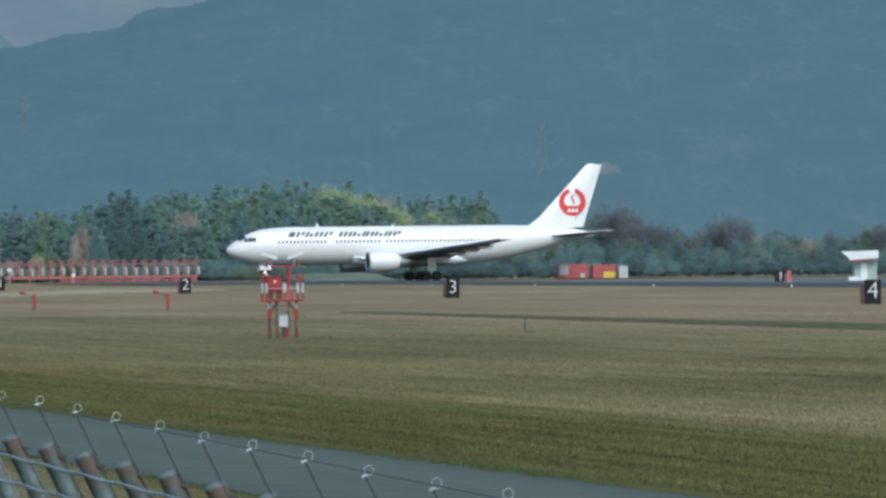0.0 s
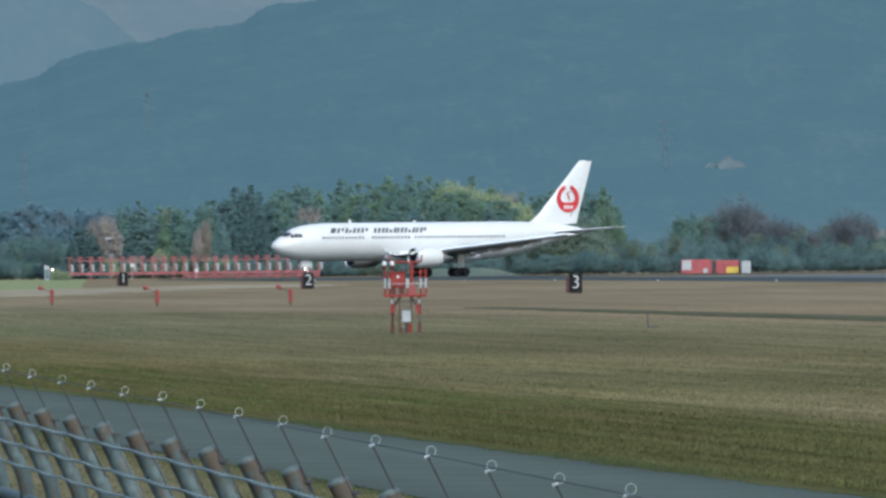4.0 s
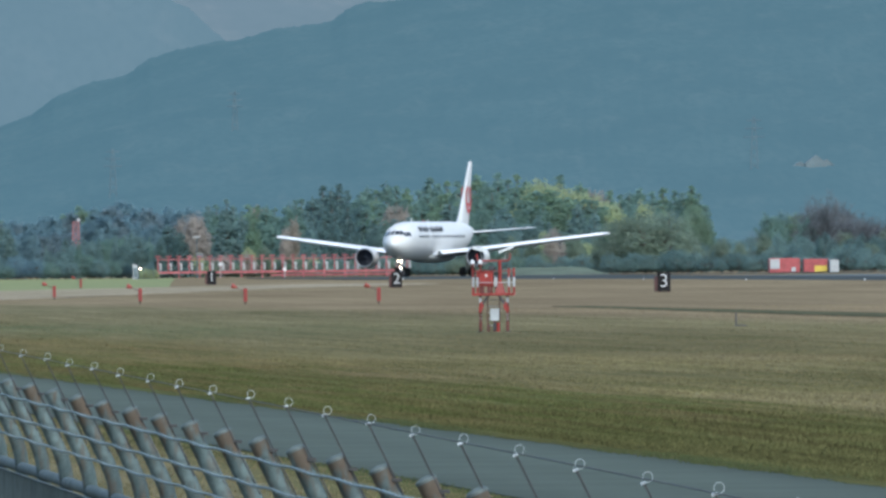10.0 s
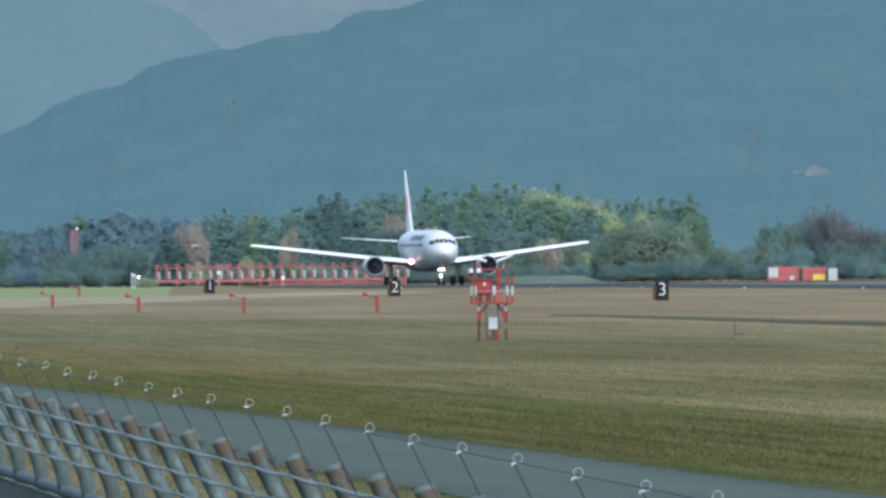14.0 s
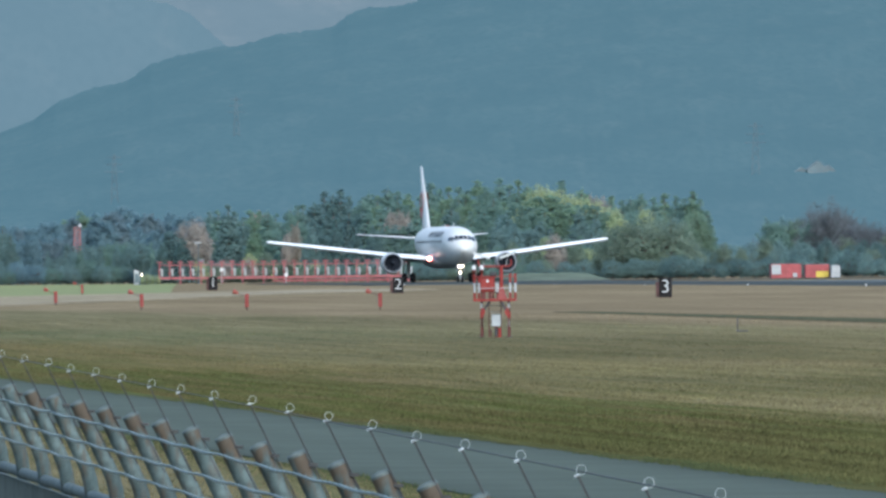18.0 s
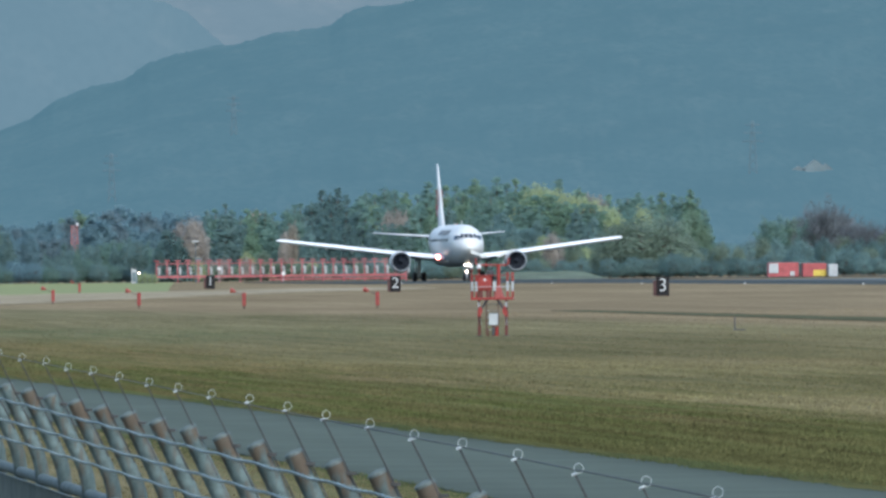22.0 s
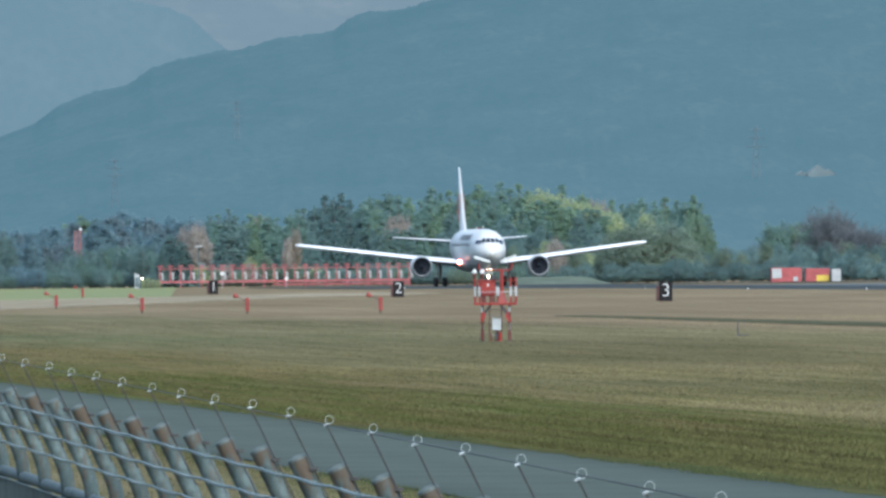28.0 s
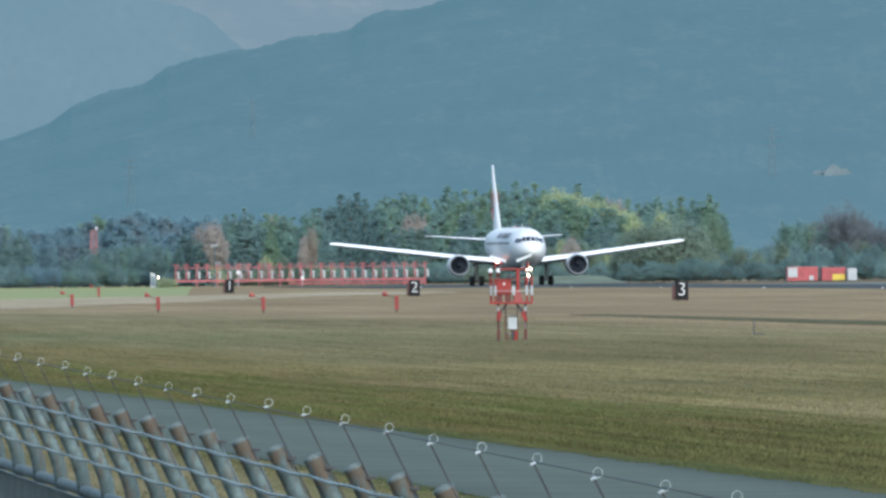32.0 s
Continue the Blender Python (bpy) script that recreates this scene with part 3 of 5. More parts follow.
def headlight(name, x, a, z, r, hood, parent, label, mat):
    """A lamp that looks ahead, at the bottom of a hood added to narrow its beam."""
    lens = part(name, tube(fresh(), (x, a - AFT, z), (x, a + 0.05 - AFT, z), r, None, 14), mat, parent, label)
    bm = fresh()
    loft(bm, [circle((x, a + d - AFT, z), (0, 1, 0), q, 14) for d, q in ((0.06, r * 1.12), (-hood, r * 1.12), (-hood, r * 1.03), (0.0, r * 1.03))], False)
    part("hood", fix(bm), "grey", lens)
    part("bulb", tube(fresh(), (x, a - 0.03 - AFT, z), (x, a - AFT, z), r * 0.62, None, 14), "lamp" if mat != "lip" else "lip", lens, "white-hot bulb" if mat != "lip" else "unlit bulb")


def airliner():
    P = thing("airliner", Matrix(), "white twin-engine jet airliner with a red tail emblem", "airplane")
    bm = fresh()
    seg = 28
    rings = []
    for a, w, lo, hi in FUS:
        c, h = (lo + hi) / 2, (hi - lo) / 2
        rings.append([Vector((w * math.sin(2 * math.pi * i / seg), a - AFT, c + h * math.cos(2 * math.pi * i / seg))) for i in range(seg)])
    body = part("fuselage", fix(loft(bm, rings)), "white", P, smooth=True)
    bm = fresh()
    rings = []
    for a, w, d in ((17.5, 1.2, 0.0), (19, 2.2, 0.25), (22, 2.75, 0.42), (29, 2.75, 0.42), (33, 2.2, 0.3), (35.5, 1.0, 0.0)):
        rings.append([Vector((w * math.sin(2 * math.pi * i / 20), a - AFT, 3.0 + (0.7 + d) * math.cos(2 * math.pi * i / 20))) for i in range(20)])
    part("belly_fairing", fix(loft(bm, rings)), "grey", P, "pale grey belly fairing", True)
    # cockpit glass
    for side in (1, -1):
        for a0, a1, z0, z1, sh in ((2.25, 2.62, 5.62, 6.15, 0.25), (2.7, 3.25, 5.65, 6.22, 0.2), (3.32, 3.8, 5.68, 6.22, 0.1)):
            part("cockpit_window", decal(fresh(), a0, a1, z0, z1, side, 0.02, 2, 3, sh), "pane", body, "dark cockpit window")
        bm = fresh()
        for u0, u1 in ((0.05, 0.62), (0.7, 1.12)):
            q = [(side * u0, 1.62 + 0.10 * u0 - AFT, 5.72), (side * u1, 1.62 + 0.4 * u1 - AFT, 5.7), (side * u1 * 0.92, 2.4 + 0.35 * u1 - AFT, 6.2), (side * u0, 2.4 - AFT, 6.32)]
            f = [bm.verts.new(Vector(p) + Vector((0, -0.16, 0.16))) for p in q]
            bm.faces.new(f if side > 0 else f[::-1])
        part("windscreen", bm, "pane", body, "dark windscreen pane")
        # cabin windows, one piece each
        for i in range(56):
            a = 6.9 + i * 0.56
            if i in (13, 14, 27):
                continue
            part("cabin_window", decal(fresh(), a, a + 0.26, 5.42, 5.80, side, 0.012), "pane", body)
        for a in (5.2, 15.3, 38.6):
            bm = fresh()
            w = 1.07
            for q in ((a, a + 0.05, 4.2, 6.1), (a + w, a + w + 0.05, 4.2, 6.1), (a, a + w, 6.1, 6.15), (a, a + w, 4.15, 4.2)):
                decal(bm, *q, side, 0.012)
            part("door_outline", bm, "grey", body, "grey door outline")
        # the titles along the cabin become plain bars
        a = 8.3
        for k, w in enumerate((0.95, 1.2, 1.15, 1.2, 1.2, 0, 1.2, 0.45, 1.2, 1.05, 0.45, 1.2, 1.1, 1.1)):
            if not w:
                a += 0.8
                continue
            aa = a if side > 0 else 34.0 - a - w
            bm, lean = fresh(), -0.75 if side < 0 else 0.75
            decal(bm, aa, aa + 0.42, 6.26, 6.98, side, 0.045, 1, 4, lean)
            if w > 0.5:
                lo_, hi_ = ((6.26, 6.98), (6.50, 6.98), (6.26, 6.72))[k % 3]
                s0 = aa + w - 0.52 + lean * (lo_ - 6.26)
                decal(bm, s0, s0 + 0.42, lo_, hi_, side, 0.045, 1, 4, lean)
            part("title_bar", bm, "letter", body, "dark grey title bar")
            a += w + 0.17
        part("flag_mark", decal(fresh(), 35.2, 36.0, 5.75, 6.1, side, 0.014), "grey", body, "small grey mark")
        part("registration_bar", decal(fresh(), 41.4, 43.2, 6.05, 6.3, side, 0.014, 2), "grey", body, "small grey registration bar")
    # wings
    def wing(bm, s):
        loft(bm, [foil(s * x, a0, a1, z, t) for x, a0, a1, z, t in
                  ((2.0, 18.6, 30.6, 3.0, 1.6), (7.9, 22.6, 30.7, 3.68, 1.25), (15.5, 27.75, 33.1, 4.66, 1.05), (23.2, 32.7, 35.3, 5.64, 0.8), (23.79, 33.4, 35.4, 5.74, 0.45))])
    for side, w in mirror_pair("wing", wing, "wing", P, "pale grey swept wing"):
        # Downward faces get the grey underside paint, darkened further for the shade there.
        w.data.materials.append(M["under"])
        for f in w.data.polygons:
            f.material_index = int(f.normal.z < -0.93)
        bm = fresh()
        loft(bm, [[Vector((side * x, y + dy - AFT, z + dz)) for dy, dz in ((0, 0.03), (0, -0.03), (0.9, -0.12), (0.9, -0.06))] for x, y, z in ((3.0, 30.3, 2.95), (7.9, 30.5, 3.6), (17.5, 33.6, 4.92))])
        part("flap", fix(bm), "grey", w, "grey trailing-edge flap")
        for x, a, z, l in ((5.0, 28.2, 3.0, 3.6), (10.6, 29.2, 3.75, 3.0), (13.6, 30.6, 4.15, 2.8), (17.0, 32.0, 4.6, 2.5)):
            bm = fresh()
            loft(bm, [[Vector((side * x + r * 0.6 * math.cos(q), a + d * l - AFT, z + r * math.sin(q))) for q in [k * math.pi / 4 for k in range(8)]] for d, r in ((0, 0.06), (0.3, 0.3), (0.65, 0.28), (1, 0.05))])
            part("flap_fairing", fix(bm), "white", w, smooth=True)
        headlight("landing_light", side * 2.85, 18.75, 3.3, 0.36 if side < 0 else 0.24, 1.0, w, "bright landing light at the wing root" if side < 0 else "unlit landing light at the wing root", "warm" if side < 0 else "lip")
        bm = fresh()
        bmesh.ops.create_uvsphere(bm, u_segments=8, v_segments=6, radius=0.09, matrix=Matrix.Translation((side * 23.7, 34.0 - AFT, 5.85)))
        part("tip_light", bm, "pane", w)
    # engines
    for side in (1, -1):
        ex, ez = side * 7.92, 2.72
        def prof(rows, seg=28):
            return [[Vector((ex + r * math.cos(2 * math.pi * i / seg), a - AFT, ez + r * math.sin(2 * math.pi * i / seg))) for i in range(seg)] for a, r in rows]
        E_ = part("nacelle", fix(loft(fresh(), prof([(18.5, 1.2), (18.42, 1.27), (18.5, 1.34), (18.9, 1.43), (20.2, 1.48), (21.6, 1.4), (22.8, 1.2), (22.85, 1.1)]), False)), "white", P, "white engine nacelle", True)
        part("inlet_lip", fix(loft(fresh(), prof([(18.6, 1.17), (18.45, 1.21), (18.39, 1.27), (18.45, 1.34), (18.6, 1.385)]), False)), "lip", E_, "thin grey inlet lip", True)
        part("inlet_duct", fix(loft(fresh(), prof([(19.2, 1.10), (18.75, 1.14), (18.52, 1.21)]), False)), "inlet", E_, "dark inlet duct", True)
        part("fan", fix(loft(fresh(), prof([(19.1, 1.09), (19.2, 1.08)]))), "inlet", E_, "dark fan disc")
        bm = fresh()
        for k in range(18):
            q = 2 * math.pi * k / 18
            c, s = math.cos(q), math.sin(q)
            vs = [Vector((ex + c * r - s * t, a - AFT, ez + s * r + c * t)) for r, t, a in ((0.3, -0.05, 18.95), (1.05, -0.1, 18.92), (1.05, 0.1, 19.06), (0.3, 0.05, 19.06))]
            bm.faces.new([bm.verts.new(v) for v in vs])
        part("fan_blades", bm, "inlet", E_, "dark fan blades")
        part("spinner", fix(loft(fresh(), prof([(18.6, 0.02), (18.75, 0.15), (18.95, 0.3), (19.1, 0.34)], 14))), "inlet", E_, smooth=True)
        part("exhaust_core", fix(loft(fresh(), prof([(22.8, 0.95), (23.6, 0.8), (24.4, 0.62), (24.42, 0.45), (25.3, 0.08)], 18))), "metal", E_, "bare metal exhaust cone", True)
        bm = fresh()
        loft(bm, [[Vector((ex + side * t, a - AFT, z)) for t, a, z in ((-0.2, a0, z0), (0.2, a0, z0), (0.2, a1, z0), (-0.2, a1, z0))] for a0, a1, z0 in ((19.6, 24.0, 4.0), (20.8, 25.5, 3.95), (22.9, 27.5, 3.7))])
        box(bm, ex - 0.2, ex + 0.2, 19.8 - AFT, 25.0 - AFT, 3.4, 4.02, 0.05)
        part("pylon", fix(bm), "white", P, "white engine pylon")
    # tail
    def slab(rows):
        """Vertical surface: rows of z, leading edge, trailing edge, thickness."""
        bm = fresh()
        loft(bm, [[Vector((t * k, a0 + (a1 - a0) * f - AFT, z)) for f, k in ((0, 0), (0.08, 0.35), (0.35, 0.5), (0.7, 0.42), (1, 0.28), (1, -0.28), (0.7, -0.42), (0.35, -0.5), (0.08, -0.35))] for z, a0, a1, t in rows])
        return fix(bm)
    fin = part("fin", slab([(7.2, 42.8, 50.6, 0.85), (7.75, 44.3, 50.75, 0.8), (8.6, 45.5, 50.95, 0.75), (16.1, 52.6, 53.9, 0.26), (16.25, 53.0, 53.92, 0.1)]), "white", P, "white swept tail fin", True)
    part("rudder", fix(loft(fresh(), [[Vector((t * k, a - AFT, z)) for a, k in ((a0, 1), (a1, 0.1), (a1, -0.1), (a0, -1))] for z, a0, a1, t in ((7.3, 50.58, 52.05, 0.205), (16.15, 53.87, 54.85, 0.06))])), "white", fin)
    for side in (1, -1):
        bm = fresh()
        cy, cz, n = 50.45 - AFT, 10.85, 36
        def fan_face(outer, inner):
            for i in range(len(outer) - 1):
                f = [bm.verts.new(v) for v in (outer[i], outer[i + 1], inner[i + 1], inner[i])]
                bm.faces.new(f)
        # plain red round with a white opening
        R = 1.95
        out_, in_ = [], []
        for i in range(n + 1):
            q = math.pi / 2 + 0.25 + (2 * math.pi - 0.5) * i / n
            wide = 0.5 + 0.9 * max(0.0, -math.sin(q)) ** 1.5 + 0.2 * abs(math.cos(q))
            out_.append(Vector((side * 0.36, cy + R * math.cos(q), cz + R * math.sin(q))))
            in_.append(Vector((side * 0.36, cy + (R - wide) * math.cos(q), cz + (R - wide) * math.sin(q))))
        fan_face(out_, in_)
        part("tail_emblem", fix(bm), "emblem", fin, "plain red round emblem")
        bm = fresh()
        k = [(0.25, -0.2), (0.1, 0.35), (-0.15, 0.75), (0.1, 1.0), (0.45, 0.85)]
        for (y0, z0), (y1, z1) in zip(k, k[1:]):
            bm.faces.new([bm.verts.new((side * 0.37, cy + y, cz + z)) for y, z in ((y0 - 0.1, z0), (y0 + 0.1, z0), (y1 + 0.1, z1), (y1 - 0.1, z1))])
        part("emblem_stroke", bm, "emblem", fin, "plain red stroke")
        bm = fresh()
        for u in (-0.75, -0.2, 0.35):
            bm.faces.new([bm.verts.new((side * 0.375, cy + y, cz + z)) for y, z in ((u, -1.45), (u + 0.42, -1.45), (u + 0.47, -0.95), (u + 0.12, -0.95))])
        part("emblem_bar", bm, "paint", fin, "white bars on the emblem")
    def stab(bm, s):
        loft(bm, [foil(s * x, a0, a1, z, t) for x, a0, a1, z, t in ((0.6, 46.2, 52.2, 6.05, 0.55), (9.0, 52.2, 54.1, 6.72, 0.2), (9.26, 52.8, 54.2, 6.75, 0.08))])
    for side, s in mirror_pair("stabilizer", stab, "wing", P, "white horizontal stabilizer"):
        # Shade below the stabilizer, put in by the same darkened grey.
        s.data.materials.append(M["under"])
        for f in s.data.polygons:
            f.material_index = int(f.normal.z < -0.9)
    # landing gear
    def wheel(bm, x, a, z, r, w):
        loft(bm, [[Vector((x + d * w, a - AFT + q * math.cos(k * math.pi / 10), z + q * math.sin(k * math.pi / 10))) for k in range(20)] for d, q in ((-0.5, r * 0.55), (-0.5, r * 0.85), (-0.3, r), (0.3, r), (0.5, r * 0.85), (0.5, r * 0.55))])
        return fix(bm)
    def gear(name, x, a, axles, r, w, gap, top):
        g = part(name, tube(fresh(), (x, a - AFT, r), (x, a - AFT, top), 0.2, 0.24, 10), "grey", P, "grey landing gear strut", True)
        bm = tube(fresh(), (x, a - AFT, top - 0.3), (x * 0.55 if x else 0, a - 1.6 - AFT, top), 0.07, None, 8)
        part("drag_brace", bm, "grey", g)
        if len(axles) > 1:
            part("bogie_beam", box(fresh(), x - 0.12, x + 0.12, a + axles[0] - AFT, a + axles[-1] - AFT, r - 0.12, r + 0.14, 0.03), "grey", g)
        for d in axles:
            part("axle", tube(fresh(), (x - gap, a + d - AFT, r), (x + gap, a + d - AFT, r), 0.08, None, 8), "metal", g)
            for e in (-gap, gap):
                part("wheel", wheel(fresh(), x + e, a + d, r, r, w), "tyre", g, "black rubber tyre", True)
                part("hub", tube(fresh(), (x + e - w * 0.42, a + d - AFT, r), (x + e + w * 0.42, a + d - AFT, r), r * 0.5, None, 12), "metal", g)
        return g
    for side in (1, -1):
        g = gear("main_gear", side * 4.65, 28.5, (-0.74, 0.74), 0.64, 0.5, 0.62, 3.4)
        bm = fresh()
        box(bm, side * 4.65 + side * 0.55 - 0.03, side * 4.65 + side * 0.55 + 0.03, 27.9 - AFT, 29.1 - AFT, 1.3, 3.2, 0.01)
        part("gear_door", bm, "white", g, "white gear door")
    g = gear("nose_gear", 0.0, 5.9, (0.0,), 0.47, 0.33, 0.31, 2.7)
    for side in (1, -1):
        bm = fresh()
        box(bm, side * 0.45 - 0.03, side * 0.45 + 0.03, 4.6 - AFT, 6.2 - AFT, 1.55, 2.5, 0.01)
        part("gear_door", bm, "white", g, "white nose gear door")
        headlight("taxi_light", side * 0.24, 5.4, 2.2, 0.13, 0.5, g, "bright nose gear light", "lamp")
    headlight("taxi_light", 0.0, 5.5, 1.3, 0.12, 0.04, g, "bright nose gear light", "lamp")
    for a, z in ((21.0, 7.70), (20.0, 2.30)):
        bm = fresh()
        bmesh.ops.create_uvsphere(bm, u_segments=10, v_segments=6, radius=0.14, matrix=Matrix.Translation((0, a - AFT, z)))
        part("beacon", bm, "emblem", body, "small red beacon dome", True)
    for a, h in ((13.0, 0.45), (24.0, 0.3)):
        bm = fresh()
        loft(bm, [[Vector((t, a + d - AFT, z)) for t, d in ((-0.04, 0), (0.04, 0), (0.04, l), (-0.04, l))] for z, l in ((7.65, 0.5), (7.7 + h, 0.3))])
        part("antenna", fix(bm), "white", body)
    return P


PLANE = airliner()


# ---- runway distance signs ----
def text_mesh(body, size, depth=0.006):
    cu = bpy.data.curves.new("figure", "FONT")
    cu.body, cu.size, cu.align_x, cu.align_y, cu.extrude, cu.offset = body, size, "CENTER", "CENTER", depth, -0.024
    ob = new("figure", cu)
    dg = bpy.context.evaluated_depsgraph_get()
    dg.update()
    me = bpy.data.meshes.new_from_object(ob.evaluated_get(dg))
    bpy.data.objects.remove(ob)
    return me


SIGN_X, SIGN_1 = 112.5, 1972.4
for k in range(1, 5):
    y = SIGN_1 - 304.8 * (k - 1)
    s = thing("distance_sign", pose(SIGN_X, y, 0, 0, 0, -3), "black runway distance sign with a white figure standing in dry grass", "sign", "runway distance signs")
    part("panel", box(fresh(), -0.42, 0.58, -0.2, 0.2, 0.06, 1.54, 0.04), "black", s, "black sign face")
    part("side_box", box(fresh(), -0.66, -0.42, -0.16, 0.3, 0.08, 1.25, 0.03), "sidebox", s, "dark red side box")
    me = text_mesh(str(k), 1.46)
    f = new("figure", me)
    f.parent, f.matrix_basis = s, pose(0.08, -0.212, 0.86, 90, 0, 0)
    me.materials.append(M["paint"])
    tagged(f, "white figure")
    for x in (-0.3, 0.45):
        part("leg", tube(fresh(), (x, 0, 0), (x, 0, 0.3), 0.05), "red", s)


# ---- small red marker lights in the field ----
def marker(m, flag=True):
    s = thing("field_marker", m, "red post with an orange lamp on a bent arm", "marker", "red field markers")
    part("post", box(fresh(), -0.12, 0.12, -0.12, 0.12, 0.2, 1.0, 0.03), "red", s, "red painted post")
    part("stub", tube(fresh(), (0, 0, 0), (0, 0, 0.22), 0.05), "sidebox", s)
    part("cap", box(fresh(), -0.13, 0.13, -0.13, 0.13, 1.0, 1.05, 0.02), "red", s)
    if flag:
        part("arm", bent(fresh(), [(-0.1, 0, 0.9), (-0.4, 0, 1.0), (-0.62, 0, 1.12)], 0.02), "sidebox", s)
        bm = fresh()
        loft(bm, [circle((-0.55, 0, 1.1), (-1, 0, 0.5), 0.08, 8), circle((-0.84, 0, 1.22), (-1, 0, 0.4), 0.165, 8), circle((-0.88, 0, 1.24), (-1, 0, 0.4), 0.12, 8)])
        part("lamp_head", fix(bm), "orange", s, "orange lamp head")
    return s


for px, py, big in ((97, 530, 0), (144, 512, 0), (249, 538, 1), (435, 539, 1), (671, 538, 1), (-60, 536, 1)):
    d = EYE * LENS / (py - 452 + 0.01047 * (px - 784))
    marker(pose(spot(px, py, d)[0], d, 0), True)


# ---- weather mast on legs ----
def mast():
    d = 695.0
    s = thing("sensor_tower", pose(50.7, d, 0, 0, 0, -6), "red and white steel sensor tower on four legs in grass", "tower")
    for x in (-0.50, 0.56):
        inward = 1 if x < 0 else -1
        for y in (-0.46, 0.46):
            leg = part("leg", tube(fresh(), (x, y, 0), (x, y, 1.45), 0.034, None, 10), "darkred", s, "dark red leg with white bands", True)
            for z0, z1, m_, r in ((0.03, 0.40, "darkred", 0.05), (0.42, 0.72, "cab", 0.034), (0.76, 1.0, "tower", 0.056), (1.14, 1.34, "cab", 0.035)):
                part("white_band" if m_ == "cab" else "red_band", tube(fresh(), (x, y, z0), (x, y, z1), r, None, 10), m_, leg, smooth=True)
            part("foot_plate", box(fresh(), x - 0.11, x + 0.11, y - 0.11, y + 0.11, 0, 0.03), "dark", leg)
        bm = fresh()
        loft(bm, [[Vector((x + inward * q * w, y, z)) for w in (0, 1) for y in ((-0.52, -0.42) if not w else (-0.42, -0.52))] for z, q in ((0.80, 0.05), (0.95, 0.13), (1.14, 0.16), (1.16, 0.08))])
        part("gusset", fix(bm), "tower", s, "red bracket on the leg")
        part("brace", tube(fresh(), (x + inward * 0.10, -0.5, 1.08), (x + inward * 0.34, -0.5, 1.44), 0.040), "dark", s, "dark diagonal brace")
        part("brace", tube(fresh(), (x, 0.46, 0.98), (x + inward * 0.34, 0.46, 1.44), 0.03), "darkred", s)
    for y in (-0.57, 0.57):
        part("platform_beam", box(fresh(), -0.81, 0.85, y - 0.04, y + 0.04, 1.42, 1.51, 0.012), "tower", s, "red platform beam")
    for x in (-0.77, 0.81):
        part("platform_beam", box(fresh(), x - 0.04, x + 0.04, -0.53, 0.53, 1.425, 1.505, 0.012), "tower", s, "red platform beam")
    deck = part("grating", box(fresh(), -0.72, 0.76, -0.52, 0.52, 1.44, 1.465), "darkred", s, "dark red grating")
    for k in range(9):
        x = -0.64 + k * 0.16
        part("grating_bar", box(fresh(), x - 0.012, x + 0.012, -0.5, 0.5, 1.467, 1.49), "darkred", deck)
    for x in (-0.77, -0.60, 0.62, 0.82):
        for y in (-0.57, 0.57):
            p = part("rail_post", tube(fresh(), (x, y, 1.5), (x, y, 2.40 if x < 0.6 else 2.50), 0.025), "tower", s)
            part("white_band", tube(fresh(), (x, y, 1.76), (x, y, 2.14), 0.029), "cab", p)
    for z, m_, r in ((1.93, "cab", 0.013), (2.38, "tower", 0.014)):
        for y in (-0.6, 0.6):
            part("rail", tube(fresh(), (-0.80, y, z), (0.84, y, z), r), m_, s)
        for x in (-0.79, 0.83):
            part("rail", tube(fresh(), (x, -0.6, z), (x, 0.6, z), r), m_, s)
    b = part("control_box", box(fresh(), -0.54, 0.02, -0.55, -0.1, 1.78, 2.38, 0.03), "tower", s, "red control box")
    part("white_mark", box(fresh(), -0.29, -0.21, -0.558, -0.552, 2.16, 2.26), "paint", b)
    part("box_lid", box(fresh(), -0.56, 0.04, -0.57, -0.08, 2.38, 2.40, 0.006), "darkred", b)
    for x in (-0.40, -0.15):
        part("box_stand", box(fresh(), x - 0.07, x + 0.07, -0.5, -0.3, 1.49, 1.78, 0.01), "darkred", s)
    part("column", tube(fresh(), (0.27, 0, 1.49), (0.27, 0, 2.80), 0.07, None, 10), "tower", s, "red column", True)
    bm = fresh()
    loft(bm, [[Vector((0.27 + sx * w, sy * w, z)) for sx, sy in ((-1, -1), (1, -1), (1, 1), (-1, 1))] for z, w in ((1.49, 0.22), (1.62, 0.18), (1.98, 0.08))])
    part("column_foot", fix(bm), "tower", s)
    part("boom", bent(fresh(), [(-0.62, 0, 3.06), (-0.62, 0, 2.88), (-0.58, 0, 2.81), (-0.5, 0, 2.78), (0.55, 0, 2.78), (0.63, 0, 2.81), (0.67, 0, 2.88), (0.67, 0, 3.06)], 0.036), "tower", s, "red boom with raised ends")
    for x0, x1, z0, z1 in ((-0.80, -0.18, 3.31, 3.11), (0.24, 0.84, 3.11, 3.34)):
        bm = fresh()
        loft(bm, [[Vector((x, y, z + dz)) for y, dz in ((-0.16, -0.05), (0.16, -0.05), (0.16, 0.05), (-0.16, 0.05))] for x, z in ((x0, z0), (x1, z1))])
        head = part("sensor_head", fix(bm), "paint", s, "white slanted sensor head")
        part("head_bracket", tube(fresh(), ((x0 * 0.35 + x1 * 0.65) if x0 < 0 else (x0 * 0.65 + x1 * 0.35), 0.1, 2.80), ((x0 + x1) / 2, 0.1, (z0 + z1) / 2 - 0.04), 0.02), "cab", head)
    part("dark_sensor", box(fresh(), -0.18, 0.08, 0.1, 0.35, 2.4, 2.58, 0.03), "dark", s)
